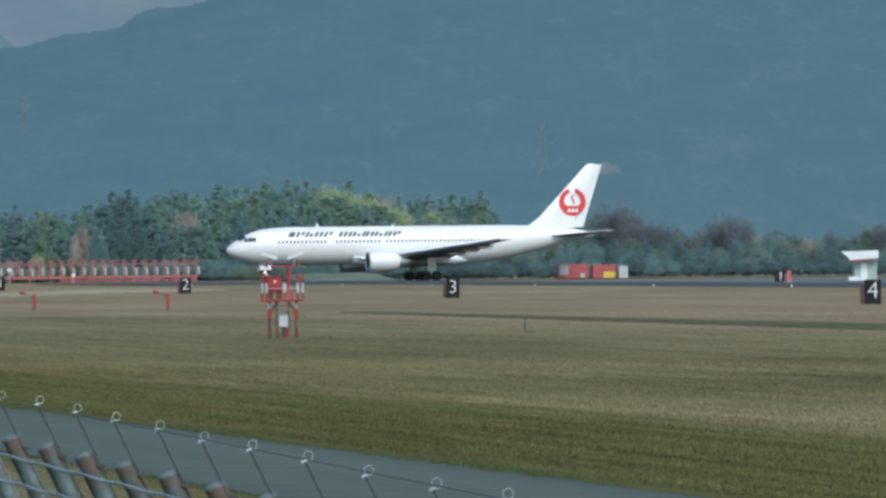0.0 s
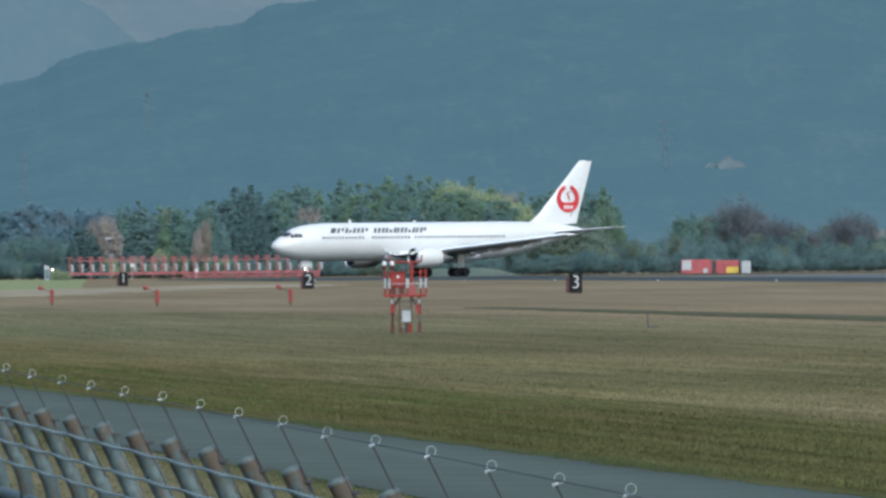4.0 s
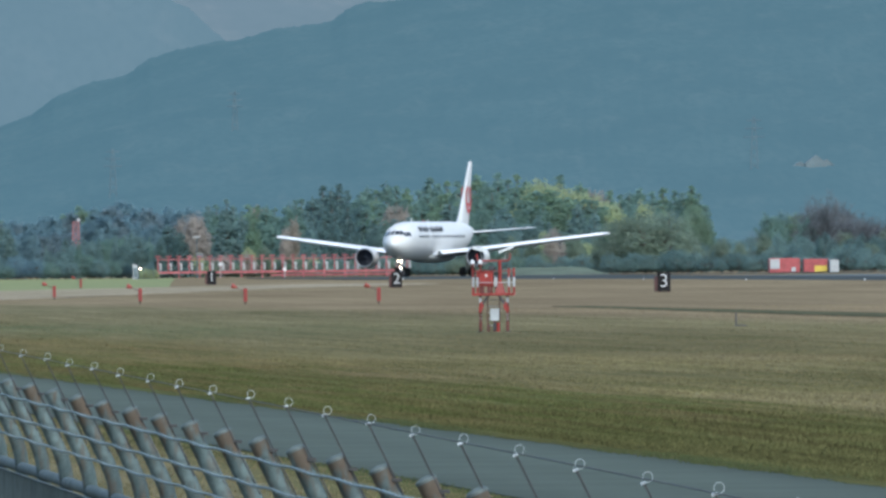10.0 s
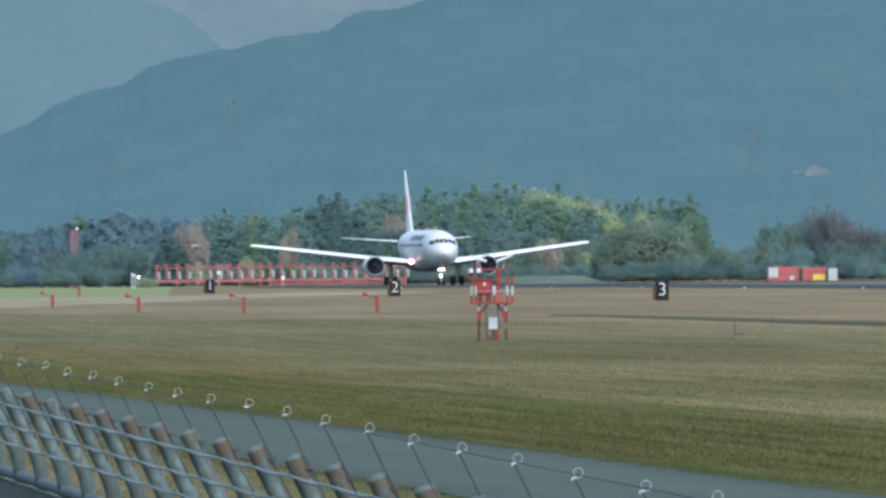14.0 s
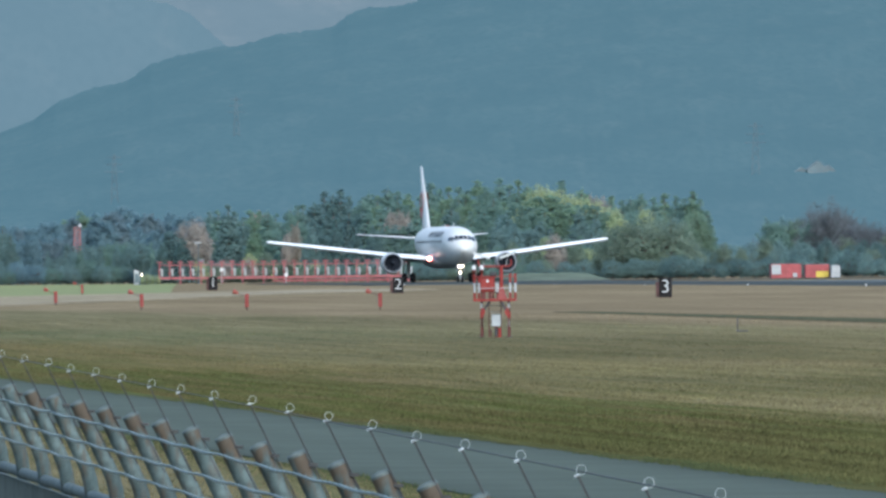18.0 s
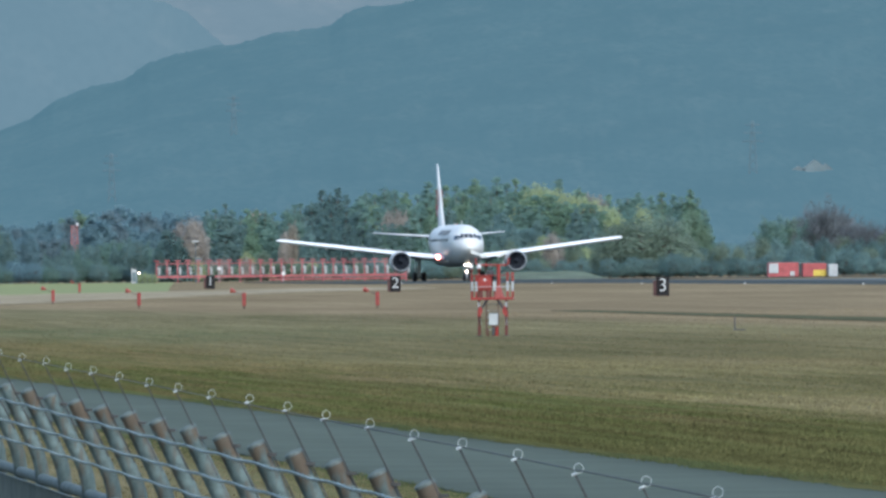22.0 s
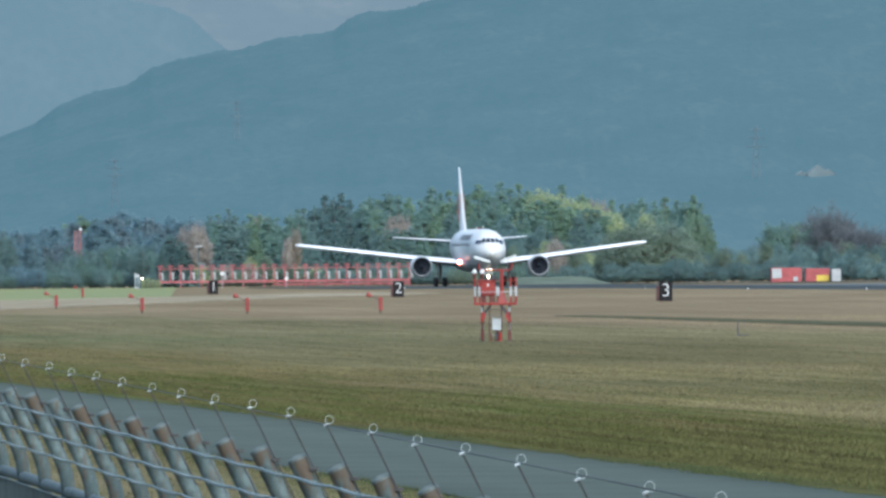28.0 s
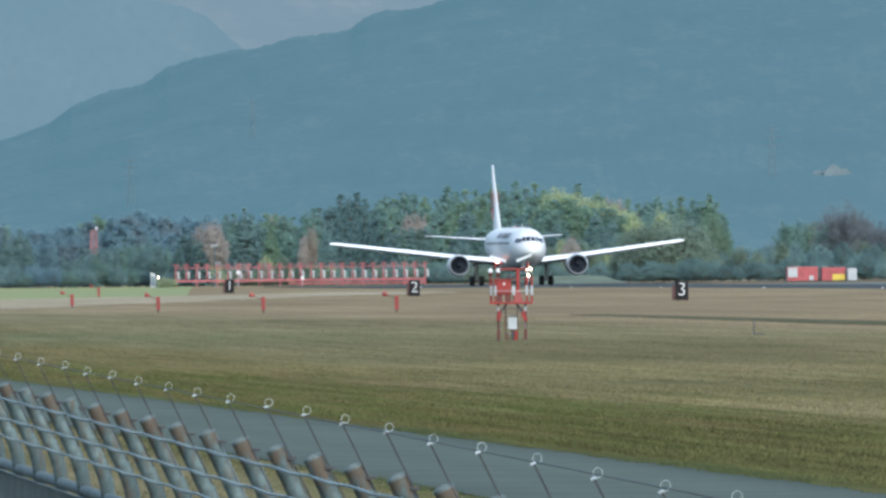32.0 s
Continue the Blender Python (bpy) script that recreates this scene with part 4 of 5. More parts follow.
    part("sensor_post", tube(fresh(), (-0.05, 0.2, 1.49), (-0.05, 0.2, 2.42), 0.03), "tower", s)
    part("white_box", box(fresh(), 0.05, 0.18, -0.4, -0.2, 1.76, 2.14, 0.02), "cab", s, "small white box")
    part("box_post", box(fresh(), 0.09, 0.14, -0.34, -0.26, 1.49, 1.76), "darkred", s)
    for x in (-0.79, -0.49):
        p = part("lamp_post", tube(fresh(), (x, -0.2, 1.5), (x, -0.2, 2.52), 0.03), "tower", s)
        bm = fresh()
        loft(bm, [circle((x, -0.2, z), (0, 0, 1), r, 10) for z, r in ((2.48, 0.03), (2.54, 0.075), (2.66, 0.085))])
        part("lamp_cup", fix(bm), "darkred", p, "dark red lamp cup", True)
        bm = fresh()
        loft(bm, [circle((x, -0.2, z), (0, 0, 1), r, 10) for z, r in ((2.66, 0.085), (2.74, 0.085), (2.80, 0.06), (2.83, 0.02))])
        part("lamp_globe", fix(bm), "paint", p, "white lamp globe", True)
    c = part("cabinet", box(fresh(), -0.11, 0.24, -0.5, -0.2, 0.43, 0.90, 0.02), "cab", s, "pale grey cabinet under the platform")
    part("cabinet_lid", box(fresh(), -0.13, 0.26, -0.53, -0.18, 0.90, 0.92), "cab", c)
    part("cabinet_post", tube(fresh(), (0.07, -0.35, 0), (0.07, -0.35, 0.44), 0.07), "darkred", s)
    part("motor", box(fresh(), 0.0, 0.12, -0.45, -0.25, 0.05, 0.36, 0.03), "dark", s, "dark motor housing")
    part("pump", tube(fresh(), (0.20, -0.35, 0), (0.20, -0.35, 0.36), 0.055), "tower", s, "red pump stub")
    for x, z in ((-0.21, 0.62), (-0.14, 0.3)):
        part("conduit", tube(fresh(), (x, -0.3, 0), (x, -0.3, z), 0.025), "darkred", s)
    for z in (0.25, 0.5, 0.75, 1.0, 1.25):
        part("ladder_rung", tube(fresh(), (-0.23, 0.3, z), (0.24, 0.3, z), 0.013), "dull", s)
    for x in (-0.23, 0.24):
        part("ladder_rail", tube(fresh(), (x, 0.3, 0), (x, 0.3, 1.42), 0.02), "darkred", s)


mast()


# ---- localizer antenna row beyond the runway end ----
def localizer():
    d = 2640.0
    x0, x1 = spot(281, 480, d)[0], spot(722, 480, d)[0]
    s = thing("localizer_antenna", pose(0, d, 0), "long red and white steel antenna row beyond the runway end", "antenna")
    n = 24
    for z, h in ((0.9, 0.14), (2.85, 0.06)):
        part("beam", box(fresh(), x0, x1, -0.1, 0.1, z - h, z + h), "hazed", s, "haze-paled red horizontal beam")
    part("low_beam", box(fresh(), x0 + (x1 - x0) * 0.45, x1, -1.2, -1.05, 0.3, 0.5), "hazed", s)
    for i in range(n + 1):
        x = x0 + (x1 - x0) * i / n
        p = part("mast", box(fresh(), x - 0.08, x + 0.08, -0.07, 0.07, 0.9, 3.3), "hazed", s, "red antenna mast")
        part("head", box(fresh(), x - 0.42, x + 0.42, -0.3, 0.2, 3.20, 3.36, 0.03), "hazed", p)
        part("white_section", box(fresh(), x + 0.28, x + 0.52, -0.2, 0.1, 1.2, 2.3, 0.02), "dull", p, "white reflector bar")
        part("bracket", box(fresh(), x + 0.065, x + 0.3, -0.2, 0.1, 2.1, 2.25), "dull", p)
        part("ring", tube(fresh(), (x - 0.3, 0, 1.75), (x + 0.3, 0, 1.75), 0.03, None, 6), "hazed", p)
        if i % 2 == 0:
            part("support_leg", tube(fresh(), (x, 0, 0), (x, 0, 0.9), 0.07), "hazed", p)
            part("strut", tube(fresh(), (x, -1.2, 0), (x, 0, 0.9), 0.07), "hazed", p)
    for px, py in ((391, 467), (505, 476)):
        x, z = spot(px, py, d - 3)
        o = part("white_box", box(fresh(), x - 0.24, x + 0.24, -3.2, -2.9, z - 0.26, z + 0.26, 0.05), "white", s, "bright white box on a post")
        part("box_post", tube(fresh(), (x, -3.05, 0), (x, -3.05, z - 0.2), 0.05), "dull", o)


localizer()


# ---- perimeter fence ----
FENCE_X, FENCE_Y, PITCH, RISE = 3.62, 40.2, 2.0, 0.00445

# how far each rod leans aside and stands up, in millimetres, from the nearest on
LEAN = ((4, 2), (5, -6), (-1, -6), (-3, 1), (-5, 2), (1, -2), (8, 4), (6, 4), (11, 6), (10, 8), (0, 2), (-3, 1), (3, 0), (-1, 0), (3, 3), (5, -3), (14, 2), (8, -2))


def fence():
    f = thing("fence", pose(FENCE_X, 0, -0.1), "galvanised pipe fence with bent tops and barbed wire strands", "fence")
    n0, n1 = -7, 34
    shapes = {}
    for i in range(n0, n1):
        y = FENCE_Y + PITCH * i
        z = RISE * (y - FENCE_Y)
        m = pose(0, y, z)
        sway = Matrix.Translation((LEAN[i][0] / 1000, 0, 0.0075 + LEAN[i][1] / 1000) if 0 <= i < len(LEAN) else (0.003, 0, 0.0075))
        if not shapes:
            top = (-0.154, 0, 2.421)
            bend = [(0, 0, -0.3), (0, 0, 2.03), (-0.006, 0, 2.08), (-0.018, 0, 2.125), (-0.036, 0, 2.17), (-0.140, 0, 2.39), top]
            post = shapes["post"] = part("post", bent(fresh(), bend, 0.0305, 14), "post", f, "grey steel pipe post with rusty bent top", True)
            dirn = (Vector(top) - Vector(bend[-2])).normalized()
            capb = fresh()
            loft(capb, [circle(Vector(top) + dirn * a, dirn, r, 12) for a, r in ((-0.006, 0.0325), (0.002, 0.0322), (0.008, 0.025), (0.011, 0.006))])
            shapes["cap"] = part("cap", fix(capb), "pipe", post, "worn steel cap", True)
            r0, r1 = Vector((-0.05, -0.02, 2.20)), Vector((-0.193, -0.02, 2.544))
            shapes["rod"] = part("rod", tube(fresh(), r0 + Vector((0.022, 0, 0.0)), r1, 0.0029, None, 6), "rod", post, "thin dark rod")
            c = r1 + Vector((0.009, 0, 0.014))
            rb = fresh()
            segs, tub = 24, 6
            loops = []
            for a in range(segs):
                q = radians(-130 + 340 * a / (segs - 1))
                o = Vector((math.cos(q), 0.25 * math.cos(q), math.sin(q))).normalized()
                loops.append([c + o * (0.0126 + 0.0008 * math.cos(2 * math.pi * b / tub)) + Vector((0, 0.0008 * math.sin(2 * math.pi * b / tub), 0)) for b in range(tub)])
            loft(rb, loops)
            shapes["ring"] = part("ring", fix(rb), "ring", post, "bright zinc ring on the rod tip", True)
            nb = fresh()
            tube(nb, r1 + Vector((-0.008, 0, -0.003)), r1 + Vector((0.005, 0, 0.002)), 0.0042, None, 6)
            shapes["nut"] = part("nut", nb, "ring", post)
            cb = fresh()
            box(cb, -0.118, -0.088, -0.026, -0.012, 2.384, 2.394)
            shapes["clip"] = part("clip", cb, "rod", post)
            post.matrix_basis = m
            for k in ("rod", "ring", "nut"):
                shapes[k].matrix_basis = sway
        else:
            copy = again(shapes["post"], m, f)
            for k in ("cap", "clip"):
                again(shapes[k], None, copy)
            for k in ("rod", "ring", "nut"):
                again(shapes[k], sway, copy)
    y0, y1 = FENCE_Y + PITCH * n0, FENCE_Y + PITCH * (n1 - 1)

    def at(x, z, y):
        return Vector((x, y, z + RISE * (y - FENCE_Y)))
    part("top_rail", tube(fresh(), at(0.0, 2.02, y0), at(0.0, 2.02, y1), 0.024, None, 12), "pipe", f, "grey pipe top rail", True)
    part("ring_wire", tube(fresh(), at(-0.190, 2.556, y0), at(-0.190, 2.556, y1), 0.0019, None, 5), "rod", f, "thin dark wire through the rings")
    # twisted barbed strands on the outer side of the bent tops
    for x, z in ((-0.162, 2.362), (-0.116, 2.262), (-0.078, 2.172)):
        bm = fresh()
        steps = int((y1 - y0) / 0.1)
        for ph in (0, math.pi):
            pts = []
            for k in range(steps + 1):
                y = y0 + (y1 - y0) * k / steps
                q = k * 1.9 + ph
                sag = -0.006 * math.sin(math.pi * (((y - FENCE_Y) / PITCH) % 1)) ** 2
                pts.append(at(x + 0.0034 * math.cos(q), z + sag + 0.0034 * math.sin(q), y))
            bent(bm, pts, 0.0034, 5)
        st = part("barbed_strand", bm, "wire", f, "twisted galvanised barbed strand", True)
        bb = fresh()
        y = y0
        while y < y1:
            c = at(x, z, y)
            for q in (0.6, 2.4):
                d = Vector((math.cos(q), 0.4, math.sin(q))) * 0.009
                tube(bb, c - d, c + d, 0.0016, 0.0008, 4)
            y += 0.25
        tagged(part("barb", bb, "wire", st), kind="stuff")
    # welded mesh below the rail
    bm = fresh()
    y = y0
    while y < y1:
        p, q = at(-0.036, 0.05, y), at(-0.036, 2.0, y)
        bm.faces.new([bm.verts.new(v) for v in (p + Vector((0, -0.003, 0)), p + Vector((0, 0.003, 0)), q + Vector((0, 0.003, 0)), q + Vector((0, -0.003, 0)))])
        bm.faces.new([bm.verts.new(v) for v in (p + Vector((-0.003, 0, 0)), p + Vector((0.003, 0, 0)), q + Vector((0.003, 0, 0)), q + Vector((-0.003, 0, 0)))])
        y += 0.022
    for k in range(14):
        z = 0.1 + k * 0.146
        tube(bm, at(-0.036, z, y0), at(-0.036, z, y1), 0.0035, None, 4)
    part("wire_mesh", bm, "meshwire", f, "galvanised wire mesh")


fence()


# ---- trees ----
def leaf_sheet(name, c, n, r, rng):
    """Many small ragged blades: centres c, facings n and half-widths r."""
    n = n / np.linalg.norm(n, axis=1, keepdims=True)
    ref = np.where(np.abs(n[:, 2:]) < 0.9, np.array([[0.0, 0.0, 1.0]]), np.array([[1.0, 0.0, 0.0]]))
    u = np.cross(n, ref)
    u /= np.linalg.norm(u, axis=1, keepdims=True)
    v = np.cross(n, u)
    a0 = rng.random(len(c)) * 6.283
    corners = []
    for k in range(4):
        a = a0 + k * 1.5708 + rng.uniform(-0.4, 0.4, len(c))
        q = r * rng.uniform(0.6, 1.2, len(c))
        corners.append(c + u * (np.cos(a) * q)[:, None] + v * (np.sin(a) * q * 0.75)[:, None])
    verts = np.stack(corners, 1).reshape(-1, 3)
    me = bpy.data.meshes.new(name)
    me.from_pydata(verts.tolist(), [], np.arange(len(verts)).reshape(-1, 4).tolist())
    return me


CROWNS = {  # widest radius, foot of the crown, height of the widest part, clumps, blades a clump, size of a clump
    "broad": (3.3, 0.12, 0.50, 230, 20, 0.50), "bush": (5.0, -0.02, 0.36, 280, 18, 0.60), "tall": (2.1, 0.06, 0.45, 170, 20, 0.42), "bare": (3.9, 0.22, 0.62, 150, 5, 0.6)}


def tree_mesh(kind, seed):
    """Trunk with limbs and a crown of small blades in sprays or clumps, 10 m high."""
    rng = np.random.default_rng(seed)
    trunk, H = fresh(), 10.0
    if kind == "conifer":
        girth, slim = rng.uniform(1.7, 2.15), rng.uniform(0.50, 0.66)
        tube(trunk, (0, 0, -0.3), (0, 0, H * 0.95), 0.22, 0.03, 7)
        C, N, R = [], [], []
        for b in range(330):
            f = (1 - math.sqrt(1 - rng.random())) ** 0.92
            f = min(0.985, f * 1.02)
            a = rng.uniform(0, 6.283)
            l = girth * (1 - f) ** slim * rng.uniform(0.72, 1.14) + 0.10
            z0 = H * (0.06 + 0.93 * f)
            d = np.array([math.cos(a), math.sin(a), 0.0])
            if b % 9 == 0:
                tube(trunk, (0, 0, z0), (d[0] * l * 0.8, d[1] * l * 0.8, z0 - 0.2 * l), 0.04, 0.01, 4)
            k = 16
            t = rng.uniform(0.3, 1.0, k)
            side = rng.normal(0, 0.20, k) * (0.35 + t) * (0.6 + 0.4 * l)
            c = d * (l * t)[:, None] + np.array([-d[1], d[0], 0.0]) * side[:, None]
            c[:, 2] += z0 - 0.24 * l * t + 0.14 * l * t ** 3 + rng.normal(0, 0.07, k)
            C.append(c)
            N.append(d * 0.75 + np.array([0, 0, 0.55]) + rng.normal(0, 0.5, (k, 3)))
            R.append(rng.uniform(0.17, 0.35, k) * (1.1 - 0.5 * f))
        k = 1300
        f, a, q = 1 - np.sqrt(rng.random(k)), rng.random(k) * 6.283, rng.uniform(0.45, 0.9, k)
        l = girth * (1 - f) ** slim * q
        C.append(np.stack([l * np.cos(a), l * np.sin(a), H * (0.06 + 0.92 * f)], 1))
        N.append(np.stack([np.cos(a), np.sin(a), 0.5 + 0 * a], 1) + rng.normal(0, 0.4, (k, 3)))
        R.append(rng.uniform(0.22, 0.42, k) * (1.1 - 0.6 * f))
        tip = np.stack([rng.normal(0, 0.03, 14), rng.normal(0, 0.03, 14), H * rng.uniform(0.96, 1.0, 14)], 1)
        C.append(tip), N.append(rng.normal(0, 1, (14, 3))), R.append(rng.uniform(0.05, 0.1, 14))
        crown = leaf_sheet("crown", np.concatenate(C), np.concatenate(N), np.concatenate(R), rng)
    else:
        wide, low, mid_, clumps, blades, lump = CROWNS[kind]
        tube(trunk, (0, 0, -0.3), (0, 0, H * 0.5), 0.32, 0.18, 8)
        C, N, R = [], [], []
        off = Vector((seed * 3.7, 0, 0))
        for b in range(clumps):
            d = rng.normal(0, 1, 3)
            d /= np.linalg.norm(d)
            k = (0.80 + 0.34 * noise.noise(Vector(d) * 1.7 + off)) * rng.uniform(0.72 if kind != "bare" else 0.3, 1.06)
            hz = (1 - mid_) * 0.98 if d[2] > 0 else (mid_ - low)
            p = np.array([d[0] * wide * k, d[1] * wide * k, H * (mid_ + d[2] * hz * k)])
            if b % 5 == 0 or kind == "bare":
                tube(trunk, (0, 0, max(0.2, min(p[2] * 0.55, H * 0.48))), p, 0.07, 0.02, 4)
                if kind == "bare":
                    for _ in range(7):
                        tube(trunk, p, p + rng.uniform((-0.9, -0.9, -0.2), (0.9, 0.9, 1.1)), 0.024, 0.008, 3)
            o = rng.normal(0, 1, (blades, 3))
            o /= np.linalg.norm(o, axis=1, keepdims=True)
            c = p + o * (lump * rng.uniform(0.55, 1.1, blades))[:, None] * np.array([1.15, 1.15, 0.8])
            keep = c[:, 2] > 0.05
            C.append(c[keep])
            N.append((o * 0.3 + d * 0.7 + np.array([0, 0, 0.4]) + rng.normal(0, 0.55, (blades, 3)))[keep])
            R.append((rng.uniform(0.10, 0.21, blades) * (0.6 if kind == "bare" else 1.25))[keep])
        if kind != "bare":
            k = 900
            d = rng.normal(0, 1, (k, 3))
            d /= np.linalg.norm(d, axis=1, keepdims=True)
            q = rng.uniform(0.45, 0.80, (k, 1))
            c = d * q * np.array([[wide, wide, 0.0]])
            c[:, 2] = H * (mid_ + d[:, 2] * q[:, 0] * np.where(d[:, 2] > 0, 1 - mid_, mid_ - low))
            C.append(c), N.append(d + rng.normal(0, 0.4, (k, 3)) + np.array([[0, 0, 0.4]])), R.append(rng.uniform(0.22, 0.40, k))
        crown = leaf_sheet("crown", np.concatenate(C), np.concatenate(N), np.concatenate(R), rng)
    t_ = bpy.data.meshes.new("trunk")
    trunk.to_mesh(t_)
    trunk.free()
    t_.materials.append(M["twig" if kind == "bare" else "bark"])
    return t_, crown


SHAPES = {}
WORDS = {"deep": "broad blackish green cedar", "cedar": "dark green cedar", "dkleaf": "very dark green tree", "green": "green leafy tree", "sunny": "fresh green cedar", "blue": "blue-green far-off tree", "lime": "yellow-green tree in young leaf", "olive": "olive green rounded tree",
         "brown": "brown tree with sparse leaves", "tan": "pale tree with tan blossom", "maroon": "nearly bare tree with reddish twigs"}
rng_t = random.Random(5)


FAR = []


def far_woods():
    """The trees beyond the woods that nobody could count, as one mesh."""
    mats = sorted({f[2] for f in FAR})
    verts, slots = [], []
    for k, (kind, v, mat, m) in enumerate(FAR):
        cm = SHAPES[(kind, v)][1]
        co = np.empty(len(cm.vertices) * 3, np.float32)
        cm.vertices.foreach_get("co", co)
        q = co.reshape(-1, 4, 3)
        mid = q.mean(1, keepdims=True)
        q = (mid + (q - mid) * 1.6).reshape(-1, 3)
        a = np.array(m)
        verts.append(q @ a[:3, :3].T + a[:3, 3])
        slots += [mats.index(mat)] * (len(q) // 4)
    verts = np.concatenate(verts)
    me = bpy.data.meshes.new("far_woods")
    me.from_pydata(verts.tolist(), [], np.arange(len(verts)).reshape(-1, 4).tolist())
    for mat in mats:
        me.materials.append(M[mat])
    me.polygons.foreach_set("material_index", slots)
    tagged(new("far_woods", me), "woods on the rising ground far off, tinted haze blue and mauve", "woods", kind="stuff")


def tree(kind, mat, px, top, depth, base=0.0, widen=1.0, shrub=False, far=False):
    """Plant a tree whose tip stands at the given direction and depth."""
    x, z = spot(px, top, depth)
    if z - base < 0.8:
        return
    v = rng_t.randrange(6 if kind == "conifer" else 3)
    key = (kind, mat, v)
    if key not in SHAPES:
        tm, cm = SHAPES.get((kind, v)) or tree_mesh(kind, 10 * v + len(kind))
        SHAPES[(kind, v)] = (tm, cm)
        c2 = cm.copy()
        c2.materials.append(M[mat])
        SHAPES[key] = (tm, c2)
    tm, cm = SHAPES[key]
    s = (z - base) / 10.0
    m = pose(x, depth, base, 0, 0, rng_t.uniform(0, 360)) @ Matrix.Diagonal((s * widen, s * widen, s, 1))
    if far:
        FAR.append((kind, v, mat, m))
        return
    t = new("shrub" if shrub else "tree")
    t.matrix_world = m
    if shrub:
        tagged(t, WORDS[mat].replace("tree", "shrub").replace("cedar", "shrub") + " in the hedge below the woods", "shrub", "shrubs below the woods")
    else:
        tagged(t, WORDS[mat] + " at the edge of the airfield", "tree", "trees behind the airfield")
    for nm, me in (("trunk", tm), ("crown", cm)):
        o = new(nm, me)
        o.parent = t
    return t


def skyline(points, px):
    """Height of a line of tips between its given points."""
    for (xa, ya), (xb, yb) in zip(points, points[1:]):
        if xa <= px <= xb:
            return ya + (yb - ya) * (px - xa) / (xb - xa)
    return points[-1][1]


tree("broad", "tan", 456, 352, 2880, widen=0.5)
# cedars on the wooded rise: the tall back row, then rows that step down towards the field
for px, top in ((536, 350), (556, 344), (574, 326), (588, 330), (603, 322), (618, 334), (640, 338), (653, 326), (668, 334), (686, 318), (704, 326), (722, 330), (744, 334), (764, 312), (778, 322), (794, 318),
                (812, 318), (828, 324), (846, 306), (862, 318), (884, 303), (902, 314), (918, 306), (934, 314), (994, 306), (1030, 320), (1082, 334), (1100, 342), (1116, 336), (1134, 330), (1156, 337), (1176, 330), (1196, 334), (1212, 338), (1226, 326), (1240, 340), (1252, 362)):
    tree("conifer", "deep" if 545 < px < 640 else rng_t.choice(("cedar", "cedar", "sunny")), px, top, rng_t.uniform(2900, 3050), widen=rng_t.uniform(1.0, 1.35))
WOOD = [(520, 378), (560, 352), (640, 350), (700, 350), (760, 340), (850, 334), (940, 338), (1000, 352), (1080, 358), (1150, 352), (1240, 362), (1262, 392)]
for row, (drop, depth) in enumerate(((4, 2880), (20, 2840), (42, 2810), (66, 2785))):
    for i in range(34):
        px = 528 + i * 21.5 + 7 * (row % 2) + rng_t.uniform(-6, 6)
        if px > 1250 or (row == 3 and (px > 1060 or i % 2)) or (row > 0 and px > 1090) or (935 < px < 1070 and row < 1):
            continue
        dark = px < 640 or rng_t.random() < (0.2 + 0.15 * row)
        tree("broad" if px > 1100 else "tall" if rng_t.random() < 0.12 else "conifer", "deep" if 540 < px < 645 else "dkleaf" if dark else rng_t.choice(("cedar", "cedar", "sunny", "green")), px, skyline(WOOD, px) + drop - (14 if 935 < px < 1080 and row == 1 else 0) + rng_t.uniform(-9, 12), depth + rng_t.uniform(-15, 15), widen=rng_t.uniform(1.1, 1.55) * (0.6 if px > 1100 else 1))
for px, top in ((944, 322), (958, 304), (972, 306), (988, 314), (1004, 322), (1020, 328), (1040, 332), (1058, 336), (1074, 346)):
    tree("broad", "lime", px, top, rng_t.uniform(2872, 2895), widen=0.7)
for i in range(12):
    px = 938 + i * 12 + rng_t.uniform(-3, 3)
    tree("conifer", rng_t.choice(("cedar", "sunny", "cedar")), px, skyline([(930, 336), (970, 334), (1010, 346), (1080, 362)], px) + rng_t.uniform(-4, 6), 2862, widen=1.6)
for px, top, k in ((1044, 326, "tan"), (1062, 325, "tan"), (1092, 350, "lime"), (1142, 346, "lime"), (1228, 352, "green"), (1240, 366, "green"), (1250, 384, "green"), (1218, 362, "green")):
    tree("broad", k, px, top, 2905 if k == "tan" else 2838, widen=0.55)
for px, top in ((692, 355), (706, 350), (716, 357)):
    tree("broad", "brown", px, top, 2782, widen=0.42)
for px, top, k in ((672, 384, "dkleaf"), (684, 388, "cedar"), (698, 386, "dkleaf"), (712, 388, "cedar"), (726, 382, "dkleaf"), (738, 376, "cedar")):
    tree("conifer", k, px, top, 2768, widen=1.5)
# olive trees before the wood
for px, top, w in ((1144, 353, 1.2), (1106, 368, 1.05), (1186, 364, 1.1), (1166, 357, 1.05), (1082, 392, 1.0), (1208, 394, 1.0)):
    tree("bush", "olive", px, top, 2700 + rng_t.uniform(-8, 8), widen=w)
for px, top, k in ((965, 402, "lime"), (982, 398, "brown"), (1000, 406, "olive"), (945, 414, "olive"), (905, 412, "olive"), (1022, 412, "olive"), (1040, 424, "lime"), (1054, 430, "lime"), (880, 420, "cedar"), (855, 424, "olive")):
    tree("broad", k, px, top, 2750 + rng_t.uniform(-10, 10), widen=0.8)
for i in range(34):
    tree("bush", rng_t.choice(("dkleaf", "cedar", "dkleaf")) if not 9 <= i <= 12 else "blue", -90 + i * 13 + rng_t.uniform(-4, 4), rng_t.uniform(440, 464), rng_t.uniform(2740, 2765), widen=1.1, shrub=True)
